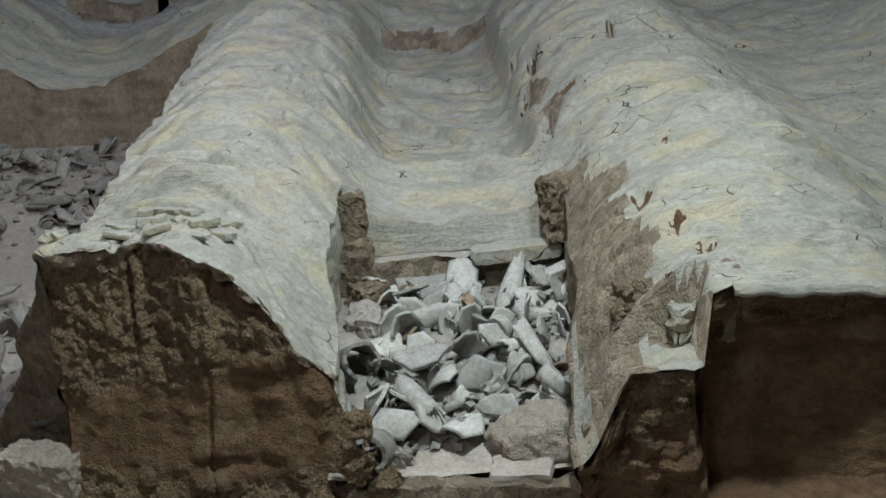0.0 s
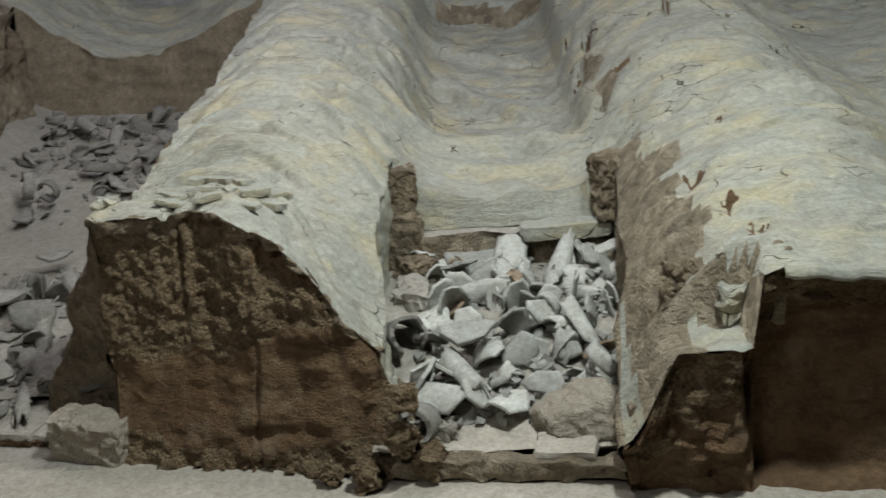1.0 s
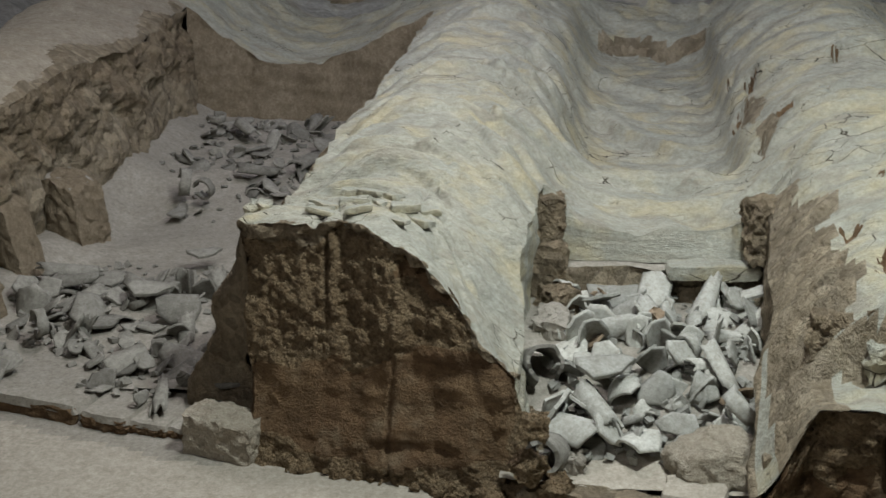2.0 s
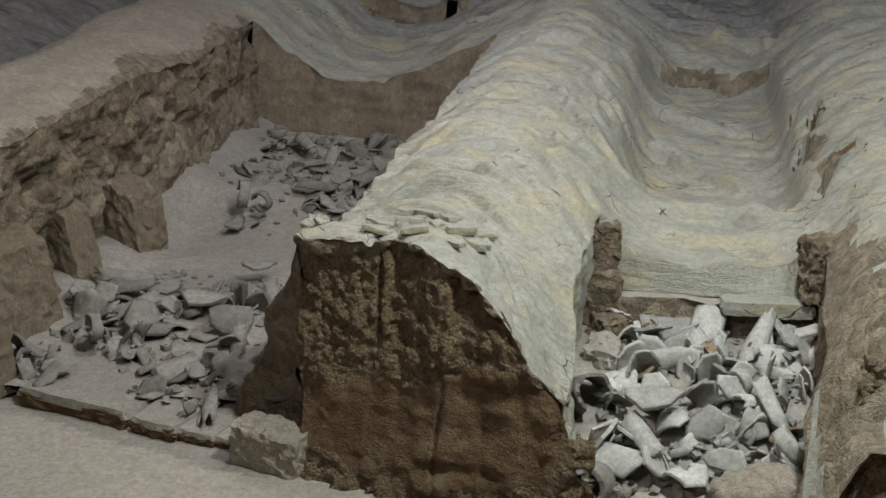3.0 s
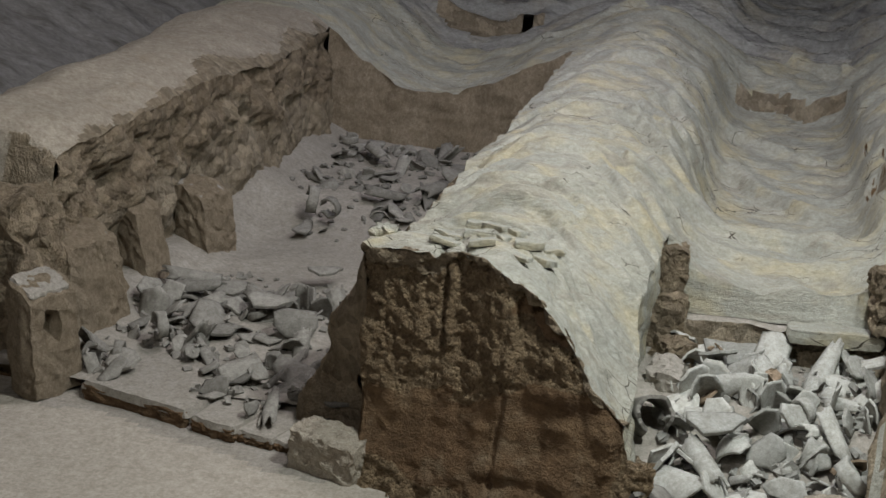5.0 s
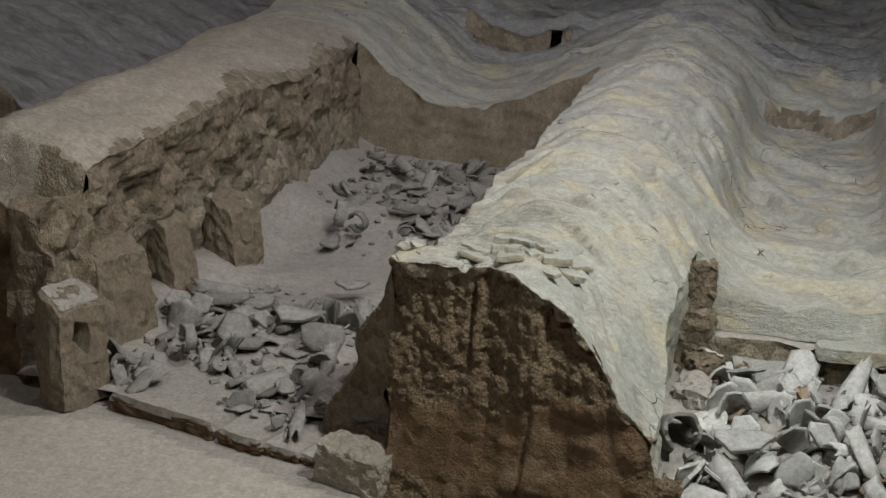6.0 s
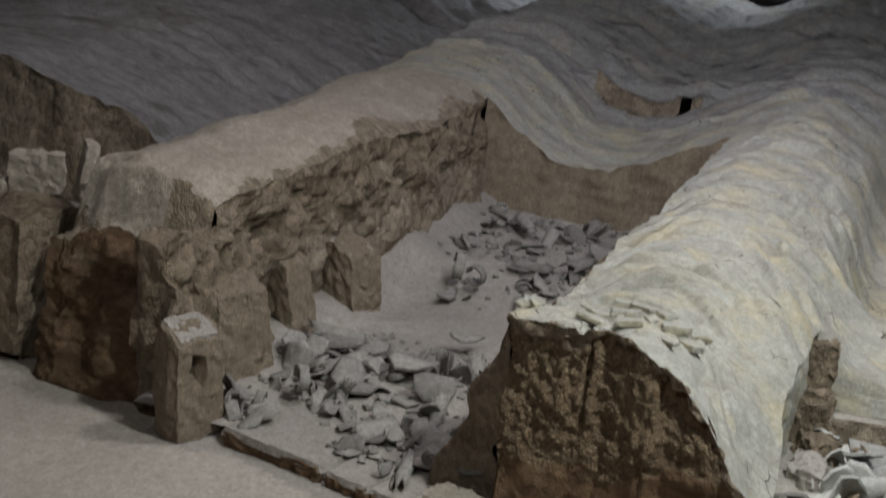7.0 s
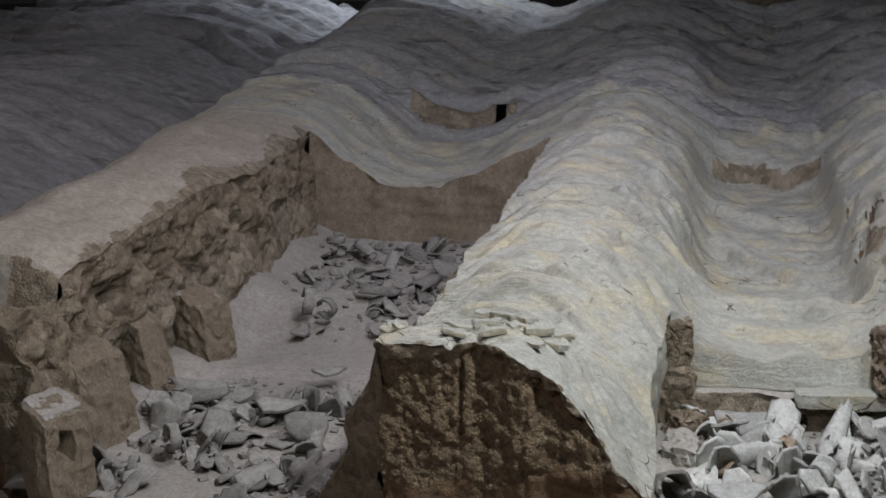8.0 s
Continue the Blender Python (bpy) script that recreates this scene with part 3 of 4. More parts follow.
under(bank_wall, cut_face("far_face", col_chain(-6.9, 9.45, 15.0), lambda p: (-7.1, p[1], -0.02), TAN_SOIL, None, 30, 0.08, seed=120, flip=True))

# wall beside the corridor
right = holder("partition_wall", (2.2, 8.2, 0), "rammed-earth partition wall with pitted pale crust and broken corner", "earth wall", "")
under(right, top_patch("crust", 1.5, 2.75, 7.7, 17.0, CRUST))


def right_end(p):
    """The broken corner stands proud of the main face."""
    x, y, z = p[..., 0], p[..., 1].copy(), p[..., 2]
    y += 0.30 * ramp(x + 0.06 * vnoise(z * 3, 0, 0, 5), 1.54, 1.60) * ramp(z, -0.05, 0.05) * (1 - ramp(z, 1.0, 1.3))
    y += 0.10 * ramp(z, 1.0, 1.2) * (1 - ramp(z, 1.32, 1.4)) * ramp(x, 1.6, 1.8)
    y -= 0.09 * np.clip(fbm(x * 8, z * 8, 1.3, 5, 79), -0.4, 1) * (1 - ramp(x, 1.5, 1.7) * 0.8 * (1 - ramp(z, 1.0, 1.15)))
    return np.stack([x, y, z], -1)


right_edge = row_chain(7.7, 1.5, 12.0)
right_edge = np.concatenate([right_edge[0] + np.array([[0.015 * k, 0.05 * k, 0] for k in range(6, 0, -1)]), right_edge])
ledge_out = right_edge + np.stack([0 * right_edge[:, 0], -0.045 - 0.02 * fbm(right_edge[:, 0] * 5, 1, 0, 3, 131), -0.015 + 0 * right_edge[:, 0]], -1)
rim, ledge_out = right_edge[right_edge[:, 0] > 1.74], ledge_out[right_edge[:, 0] > 1.74]
under(right, patch("crust_lip", np.stack([rim + np.array([0, 0.03, 0.006]), ledge_out, ledge_out + np.array([0, 0.012, -0.035]), rim + np.array([0, 0.05, -0.075])], 1), CRUST, None, True))
right_edge = right_edge + np.array([0, 0.045, -0.06]) * (right_edge[:, :1] > 1.74)
under(right, cut_face("end_face", right_edge, lambda p: (p[0] * 0.96 + 0.06, 7.78 - 0.2 * (p[0] - 1.0) + max(0.0, p[1] - 7.72) * (p[0] < 1.2), -0.03), SOIL, None, 90, 0.04, seed=130, grain=2.5, strata=0.0, shape=right_end, mask=lambda x, y, z, slope: (x < 1.56) & (abs(z - 0.72 + 0.3 * vnoise(x * 4, z * 4, 0, 3)) < 0.30) | (x > 1.56) & (z > 1.16 + 0.18 * vnoise(x * 2.5, z * 2.5, 0, 4) + 0.06 * vnoise(x * 11, z * 11, 0, 5)), second=ROUGH_SOIL))
under(right, cut_face("corridor_face", col_chain(1.5, 7.7, 10.6), lambda p: (p[0] + 0.02, p[1] + 0.05, 0.0), TAN_SOIL, None, 50, 0.06, seed=140, flip=True))


def torn_spot(x, y, rx, ry, seed, material=TAN_SOIL, parent=None):
    """Bare earth where the crust has broken away, draped on the slope."""
    a = np.linspace(0, 2 * np.pi, 29)[:, None]
    r = np.linspace(0.02, 1, 9)[None, :]
    k = r * (1 + 0.28 * fbm(np.cos(a) * 2.5 + seed, np.sin(a) * 1.5, 0, 3, 90))
    px, py = x + rx * k * np.cos(a), y + ry * k * np.sin(a)
    pz = surface(px, py) + 0.012 - 0.028 * (r ** 6) + 0.012 * fbm(px * 12, py * 12, 0, 3, 91)
    return patch("torn_patch", np.stack([px, py, pz], -1), material, parent)


for n, (x, y, rx, ry) in enumerate(((1.24, 12.2, 0.11, 0.40), (1.19, 13.3, 0.12, 0.55))):
    under(right, torn_spot(x, y, rx, ry, n * 3.7))
# pits: bare soil, its dark colour also standing for the holes' deep shadow
for n, (x, y, rx, ry) in enumerate(PITS):
    under(right, torn_spot(x, y, rx * 1.15, ry * 1.15, 40 + n * 2.3, SOIL))



# collapsed roof
tagged(top_patch("collapsed_roof_corridor", -0.56, 1.5, 10.6, 17.0, CRUST), "sagging collapsed roof layers in pale earth between walls", "collapsed roof", kind="structure")
lip_row = row_chain(10.6, -0.56, 1.5)
cut_holder = holder("corridor_end", (0.4, 10.6, 0.1), "terraced earth end of the corridor with a pale band", "earth face")
under(cut_holder, cut_face("mat_edge", lip_row, lambda p: (p[0], p[1] + 0.06, p[2] - 0.03), BANK_TOP, None, 6, 0.012, seed=150, strata=0.0))
band_top = lip_row + np.array([0, -0.003, 0.006])
under(cut_holder, cut_face("pale_band", band_top, lambda p: (p[0], 10.50, 0.78 + 0.01 * vnoise(p[0] * 4, 0, 0, 2)), CRUST, None, 16, 0.012, seed=151, strata=0.0))
xs = np.linspace(-0.6, 1.2, 61)
tread = np.stack([np.stack([xs, 10.54 + 0 * xs, 0.775 + 0.01 * vnoise(xs * 4, 0, 0, 2)], -1),
                  np.stack([xs, 10.42 + 0.03 * fbm(xs * 4, 0, 0, 3, 5), 0.765 + 0.015 * fbm(xs * 6, 0, 0, 3, 6)], -1)], 1)
under(cut_holder, patch("tread", tread, DUST, None, True))
under(cut_holder, cut_face("riser", tread[:, 1], lambda p: (p[0], 10.36, 0.15), TAN_SOIL, None, 40, 0.05, seed=152))
tagged(top_patch("collapsed_roof_side", 2.75, 12.0, 7.7, 17.0, CRUST), "grey rippled collapsed roof sagging beside the wall", "collapsed roof", kind="structure")
# FAR_CRUST carries the dimness of this side in its colour
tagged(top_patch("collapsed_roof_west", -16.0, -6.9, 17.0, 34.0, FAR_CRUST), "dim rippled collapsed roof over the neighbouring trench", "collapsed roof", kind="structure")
tagged(top_patch("collapsed_roof_back", -6.9, 12.0, 19.6, 34.0, BACK_CRUST), "rippled collapsed roof layers draped over buried walls", "collapsed roof", kind="structure")
tagged(top_patch("collapsed_roof_middle", -6.9, 12.0, 17.0, 19.6, CRUST), "rippled pale collapsed roof layers behind the trench", "collapsed roof", kind="structure")
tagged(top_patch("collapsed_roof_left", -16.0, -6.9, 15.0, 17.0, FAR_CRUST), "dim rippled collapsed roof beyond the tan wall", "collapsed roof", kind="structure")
tagged(cut_face("trench_end", row_chain(17.0, -5.25, -2.25), lambda p: (p[0], 16.75, 0.05), FINE_TAN, None, 40, 0.05, seed=160), "smooth brown cut end of the excavated trench", "earth face", kind="structure")
tagged(cut_face("side_trench_end", row_chain(15.0, -16.0, -6.9), lambda p: (p[0], 14.8, 0.0), TAN_SOIL, None, 30, 0.08, seed=170), "dim brown cut end of the neighbouring trench", "earth face", kind="structure")

# ---- ground and floors ----
gx = stretch_axis([(-40, 1), (-8, 4), (6, 0.06), (40, 4)])
gy = stretch_axis([(-15, 1), (5.5, 2), (11, 0.06), (60, 4)])
AX, AY = np.meshgrid(gx, gy, indexing="ij")


def shaded_strip(x, y, z, slope):
    """Shade on the sand in front of the trench, put into a greyer colour."""
    line = 9.26 - 0.29 * (x + 4.85)
    return (x > -5.4) & (x < -2.6) & (y > line - 0.20 - 0.10 * vnoise(x * 2, y * 2, 0, 5)) & (y < 10)


AZ = 0.022 * fbm(AX * 1.2, AY * 1.2, 0, 4, 200) - 0.02
# the DUST colour here stands in for the strip's shade
tagged(patch("ground", np.stack([AX, AY, AZ], -1), SAND, None, False, shaded_strip, DUST), "pale trodden sandy ground in front of the walls", "ground", kind="structure")


def floor_patch(name, x0, x1, y0, y1, height, material, label, step=0.05, mask=None, second=None):
    a, b = np.meshgrid(np.arange(x0, x1 + 1e-6, step), np.arange(y0, y1 + 1e-6, step), indexing="ij")
    return tagged(patch(name, np.stack([a, b, height(a, b)], -1), material, None, False, mask, second), label, "floor", kind="structure")


def trench_floor(x, y):
    heap = 0.20 * ramp(y, 13.0, 14.5) + 0.10 * np.exp(-((y - 10.6) / 1.0) ** 2)
    side = 0.22 * ramp(-x, 4.75, 5.3) * ramp(y, 10.3, 11.5) + 0.15 * ramp(x, -3.0, -2.4)
    return 0.10 + heap + side + 0.03 * fbm(x * 1.7, y * 1.7, 0, 4, 210)


floor_patch("floor_trench", -5.60, -2.2, 9.30, 17.1, trench_floor, DUST, "dusty grey earth floor of the trench")


def corridor_floor(x, y):
    heap = 0.40 * ramp(y, 8.25, 9.7) - 0.05 * ramp(y, 9.8, 10.6)
    return 0.12 + heap + 0.10 * (np.clip(abs(x - 0.4) - 0.5, 0, 1)) + 0.035 * fbm(x * 2.5, y * 2.5, 0, 4, 220)


floor_patch("floor_corridor", -0.7, 1.35, 8.12, 10.7, corridor_floor, DUST, "earth heap on the corridor floor under the sherds", 0.04, lambda x, y, z, slope: y < 8.55 + 0.15 * vnoise(x * 4, y * 4, 0, 6), SAND)


# ---- pottery sherds ----
def shell(length, r0, r1, arc, thick, seed, bite=0.25, seg=12, rings=5):
    """A piece of a broken hollow figure: part of a tapering tube with thickness and ragged rims."""
    rnd = random.Random(seed)
    bm = bmesh.new()
    outer, inner = [], []
    for i in range(rings):
        for verts, off in ((outer, 0.0), (inner, -thick)):
            line = []
            for j in range(seg + 1):
                t, u = i / (rings - 1), j / seg
                a = (u - 0.5) * arc
                rag = bite * length * (noise.noise(Vector((math.cos(a) * 2 + seed, math.sin(a) * 2, (t > 0.5) * 3.0))))
                xx = (t - 0.5) * length + rag * (2 * t - 1) * abs(2 * t - 1)
                r = r0 + (r1 - r0) * t + 0.06 * r0 * noise.noise(Vector((xx * 6, a * 2, seed))) + off
                line.append(bm.verts.new((xx, r * math.sin(a), r * math.cos(a) - r0 * math.cos(min(arc, 6.28) / 2) * (arc < 5) - (0 if arc < 5 else -r0))))
            verts.append(line)
    for grid, turn in ((outer, 1), (inner, -1)):
        for i in range(rings - 1):
            for j in range(seg):
                q = [grid[i][j], grid[i][j + 1], grid[i + 1][j + 1], grid[i + 1][j]]
                bm.faces.new(q[::turn]).smooth = True
    for i in range(rings - 1):
        bm.faces.new([outer[i][0], outer[i + 1][0], inner[i + 1][0], inner[i][0]])
        bm.faces.new([outer[i + 1][seg], outer[i][seg], inner[i][seg], inner[i + 1][seg]])
    for j in range(seg):
        bm.faces.new([outer[0][j + 1], outer[0][j], inner[0][j], inner[0][j + 1]])
        bm.faces.new([outer[-1][j], outer[-1][j + 1], inner[-1][j + 1], inner[-1][j]])
    return bm


def shard(radius, sx, sy, thick, seed):
    """A broken piece with an angular outline, bent as part of a hollow body."""
    rnd = random.Random(seed * 31 + 5)
    n = rnd.randint(6, 8)
    ang = sorted((k + rnd.uniform(-0.3, 0.3)) * 2 * math.pi / n for k in range(n))
    rim = [(math.cos(a) * rnd.uniform(0.75, 1.15), math.sin(a) * rnd.uniform(0.75, 1.15)) for a in ang]
    rim = [q for (a, b) in zip(rim, rim[1:] + rim[:1]) for q in (a, ((a[0] + b[0]) / 2, (a[1] + b[1]) / 2))]
    bm = bmesh.new()

    def at(u, v, low):
        r = radius - low + 0.012 * noise.noise(Vector((u * 3, v * 3, seed)))
        a = v * sy / radius
        return bm.verts.new((u * sx, r * math.sin(a), r * math.cos(a) - radius * 0.86))

    sides = []
    for low in (0.0, thick):
        rings = [[at(u * f, v * f, low) for u, v in rim] for f in (0.45, 0.8, 1.0)]
        mid = at(0, 0, low)
        m = len(rim)
        for k in range(m):
            q = [mid, rings[0][k], rings[0][(k + 1) % m]]
            bm.faces.new(q if low == 0 else q[::-1]).smooth = True
            for a, b in zip(rings, rings[1:]):
                q = [a[k], b[k], b[(k + 1) % m], a[(k + 1) % m]]
                bm.faces.new(q if low == 0 else q[::-1]).smooth = True
        sides.append(rings[-1])
    for k in range(len(rim)):
        j = (k + 1) % len(rim)
        bm.faces.new([sides[0][k], sides[1][k], sides[1][j], sides[0][j]])
    bmesh.ops.recalc_face_normals(bm, faces=bm.faces[:])
    return bm


def sherd_mesh(kind, seed):
    rnd = random.Random(seed * 17 + 3)
    if kind == "curved":
        return shard(rnd.uniform(0.085, 0.14), rnd.uniform(0.10, 0.20), rnd.uniform(0.10, 0.19), 0.013, seed)
    if kind == "limb":
        return shell(rnd.uniform(0.28, 0.42), rnd.uniform(0.07, 0.1), rnd.uniform(0.05, 0.075), rnd.uniform(1.9, 2.9), 0.016, seed, 0.35, 14)
    if kind == "ring":
        return shell(rnd.uniform(0.08, 0.12), rnd.uniform(0.085, 0.11), rnd.uniform(0.085, 0.11), rnd.uniform(4.2, 5.6), 0.02, seed, 0.3, 14, 4)
    if kind == "plate":
        return shard(rnd.uniform(0.35, 0.6), rnd.uniform(0.10, 0.17), rnd.uniform(0.07, 0.12), 0.018, seed)
    return rock((rnd.uniform(0.1, 0.18), rnd.uniform(0.08, 0.13), rnd.uniform(0.06, 0.1)), seed, 1, 0.25)


KINDS = ["curved", "curved", "curved", "curved", "curved", "limb", "curved", "ring", "plate", "plate", "plate", "lump", "curved", "limb", "plate", "curved", "curved", "plate"]
LABELS = {"curved": "broken curved shell piece of grey fired clay", "limb": "broken hollow limb piece of grey fired clay",
          "ring": "ring-shaped broken cuff of grey fired clay", "plate": "flat broken plate piece of grey fired clay",
          "lump": "rough lump of fired clay among sherds"}


def sherd_set(material):
    out = {}
    for n, kind in enumerate(KINDS):
        bm = sherd_mesh(kind, n + 1)
        me = bpy.data.meshes.new("pottery_sherd")
        bm.to_mesh(me)
        bm.free()
        me.materials.append(material)
        out.setdefault(kind, []).append(me)
    return out


def lay(mesh, kind, x, y, z, yaw, tilt, roll, size, group, label=""):
    ob = new("pottery_sherd", mesh)
    ob.matrix_world = pose(x, y, z, tilt, roll, yaw) @ Matrix.Diagonal((size, size, size, 1))
    return tagged(ob, label or LABELS[kind], "pottery sherd", group)


def scatter(count, region, floor_height, meshes, group, seed, keep=lambda x, y: True, size=(0.6, 1.15), lift=0.05, steep=28):
    rnd = random.Random(seed)
    done = 0
    while done < count:
        x, y = rnd.uniform(*region[0]), rnd.uniform(*region[1])
        if not keep(x, y):
            continue
        kind = rnd.choice(KINDS)
        me = rnd.choice(meshes[kind])
        s = rnd.uniform(*size)
        z = float(floor_height(np.array(x), np.array(y))) + lift * rnd.random()
        lay(me, kind, x, y, z, rnd.uniform(0, 360), rnd.gauss(0, steep), rnd.gauss(80 if kind == "ring" else 0, steep), s, group)
        done += 1


def rubble(count, region, floor_height, material, seed, label, keep=lambda x, y: True, size=(0.02, 0.05)):
    """Crumbs and small chips, too many to count: one mesh."""
    rnd = random.Random(seed)
    verts, faces = [], []
    base = [(-1, -1, -1), (1, -1, -1), (1, 1, -1), (-1, 1, -1), (-1, -1, 1), (1, -1, 1), (1, 1, 1), (-1, 1, 1)]
    quads = [(0, 3, 2, 1), (4, 5, 6, 7), (0, 1, 5, 4), (1, 2, 6, 5), (2, 3, 7, 6), (3, 0, 4, 7)]
    done = 0
    while done < count:
        x, y = rnd.uniform(*region[0]), rnd.uniform(*region[1])
        if not keep(x, y):
            continue
        z = float(floor_height(np.array(x), np.array(y)))
        s = rnd.uniform(*size)
        m = pose(x, y, z + s * 0.3, rnd.gauss(0, 25), rnd.gauss(0, 25), rnd.uniform(0, 360))
        k = len(verts)
        for bx, by, bz in base:
            j = [rnd.uniform(0.6, 1.1) for _ in range(3)]
            verts.append(tuple(m @ Vector((bx * s * j[0], by * s * 0.7 * j[1], bz * s * 0.4 * j[2]))))
        faces += [tuple(k + i for i in q) for q in quads]
        done += 1
    me = bpy.data.meshes.new("sherd_rubble")
    me.from_pydata(verts, [], faces)
    me.materials.append(material)
    return tagged(new("sherd_rubble", me), label, "rubble", kind="stuff")


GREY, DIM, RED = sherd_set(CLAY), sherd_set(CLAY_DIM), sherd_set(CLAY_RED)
HEAP = "sherds heaped in the corridor"
scatter(112, ((-0.40, 1.02), (8.45, 10.4)), corridor_floor, GREY, HEAP, 11, size=(0.65, 1.35), lift=0.15, steep=48)
scatter(4, ((-0.38, 1.0), (8.6, 10.3)), corridor_floor, RED, HEAP, 12, lift=0.14)
rubble(260, ((-0.45, 1.05), (8.35, 10.45)), lambda x, y: corridor_floor(x, y) + 0.03, CLAY, 15, "small grey clay chips between the sherds")
front_zone = lambda x, y: y > 9.42 - 0.24 * (x + 4.85) and not (-4.55 < x < -3.9 and y < 9.88 - 0.30 * (x + 4.85)) and (y < 10.9 or x > -4.7)
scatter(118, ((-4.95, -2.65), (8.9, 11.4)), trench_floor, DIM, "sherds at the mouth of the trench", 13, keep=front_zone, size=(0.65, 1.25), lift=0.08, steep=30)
rubble(300, ((-5.0, -2.7), (9.2, 12.0)), trench_floor, CLAY_DIM, 16, "small dim-coloured clay chips on the trench floor", front_zone)
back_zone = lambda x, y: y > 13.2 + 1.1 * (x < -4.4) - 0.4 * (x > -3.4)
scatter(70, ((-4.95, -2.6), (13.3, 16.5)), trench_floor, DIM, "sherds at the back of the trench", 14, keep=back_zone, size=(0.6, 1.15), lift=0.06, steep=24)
rubble(220, ((-4.95, -2.6), (13.0, 16.6)), trench_floor, CLAY_DIM, 17, "small dim-coloured clay chips at the trench end", back_zone)

crumbs = rubble(40, ((-2.2, -0.3), (7.95, 8.5)), lambda x, y: 0.0 * x, ROUGH_SOIL, 18, "loose brown earth crumbs at the foot of the wall", lambda x, y: 8.06 < y + 0.21 * (x + 0.56) < 8.12 and (x > -1.3 or y > 8.2), (0.012, 0.04))
crumbs.name = "earth_crumbs"

# the largest pieces of the corridor heap
big = [("limb", 0.28, 9.75, 0.60, -58, 10, 20, 1.15), ("curved", 0.0, 10.35, 0.60, 10, 18, 0, 1.5), ("curved", 0.27, 10.25, 0.66, 80, 0, -30, 1.2), ("curved", -0.38, 9.35, 0.50, 20, 10, -20, 1.5),
       ("plate", -0.05, 9.0, 0.50, 20, 15, 0, 1.6), ("limb", -0.12, 8.72, 0.40, -60, 0, 12, 1.1), ("curved", 0.85, 9.95, 0.58, 15, 10, 10, 1.5), ("ring", 0.98, 9.55, 0.52, 60, 60, 0, 1.3),
       ("plate", 0.45, 9.3, 0.55, 35, 55, 10, 1.2), ("curved", -0.25, 8.5, 0.36, -30, 15, 0, 1.3), ("limb", 0.62, 9.2, 0.50, 30, 0, 8, 0.9)]
for kind, x, y, z, yaw, tilt, roll, size in big:
    lay(GREY[kind][0], kind, x, y, z, yaw, tilt, roll, size, HEAP, "large " + LABELS[kind])

# the largest pieces in the trench, seen singly
TRENCH = "large pieces on the trench floor"
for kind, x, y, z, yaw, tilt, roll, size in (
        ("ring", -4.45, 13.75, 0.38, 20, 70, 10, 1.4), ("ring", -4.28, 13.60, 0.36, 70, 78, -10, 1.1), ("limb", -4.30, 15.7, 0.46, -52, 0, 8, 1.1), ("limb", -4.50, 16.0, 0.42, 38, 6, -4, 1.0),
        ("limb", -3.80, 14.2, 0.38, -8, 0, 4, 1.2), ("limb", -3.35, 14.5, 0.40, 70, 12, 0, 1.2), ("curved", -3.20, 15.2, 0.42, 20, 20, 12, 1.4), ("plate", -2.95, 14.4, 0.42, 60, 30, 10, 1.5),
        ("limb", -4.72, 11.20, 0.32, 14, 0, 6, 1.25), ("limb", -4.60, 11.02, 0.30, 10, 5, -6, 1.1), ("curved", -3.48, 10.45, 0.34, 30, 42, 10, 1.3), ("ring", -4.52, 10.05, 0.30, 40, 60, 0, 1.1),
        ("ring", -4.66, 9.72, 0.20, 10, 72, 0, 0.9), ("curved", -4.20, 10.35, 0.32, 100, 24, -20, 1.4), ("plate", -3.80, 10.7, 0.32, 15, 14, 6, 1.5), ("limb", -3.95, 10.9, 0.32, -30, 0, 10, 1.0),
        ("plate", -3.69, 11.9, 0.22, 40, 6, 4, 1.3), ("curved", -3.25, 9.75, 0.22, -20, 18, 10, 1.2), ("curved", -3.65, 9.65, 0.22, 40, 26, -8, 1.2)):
    lay(DIM[kind][0], kind, x, y, z, yaw, tilt, roll, size, TRENCH, "large dim-coloured " + LABELS[kind])

# ---- floor slabs at the trench mouth, and loose blocks ----
for k, (xa, ya, w, d, h) in enumerate(((-4.80, 9.22, 1.05, 0.62, 0.15), (-3.78, 8.93, 0.40, 0.66, 0.12), (-3.42, 8.88, 0.34, 0.60, 0.09), (-3.10, 8.82, 0.26, 0.5, 0.08))):
    turn = math.radians(-16)
    bm = rock((w, d, h), 30 + k, 6, 0.035, 6.0)
    for v in bm.verts:
        if v.co.z < 0 and v.co.y < 0:
            v.co.y += 0.05
    ob = part("floor_slab", bm, DUST)
    cx, cy = w / 2, d / 2
    ob.matrix_world = pose(xa + cx * math.cos(turn) - cy * math.sin(turn), ya + cx * math.sin(turn) + cy * math.cos(turn), h / 2 - 0.005, 0, 0, -16)
    # dark strip along the slab front: the shade there painted in soil colour
    edge_ob = part("broken_edge", rock((w * 0.97, 0.06, h * 0.8), 36 + k, 5, 0.2, 9.0), SOIL, ob, "broken edge, its shade put into a dark brown colour")
    edge_ob.location = (0, -d / 2 + 0.035, -0.02)
    tagged(ob, "worn flat grey clay floor slab at the trench edge", "floor slab", "slabs along the trench edge")
ob = part("earth_kerb", rock((1.75, 0.16, 0.13), 40, 8, 0.20, 8.0), TAN_SOIL)
ob.matrix_world = pose(0.28, 8.02, 0.05, 0, 0, -8)
tagged(ob, "low rough brown earth edge across the corridor mouth", "earth edge")
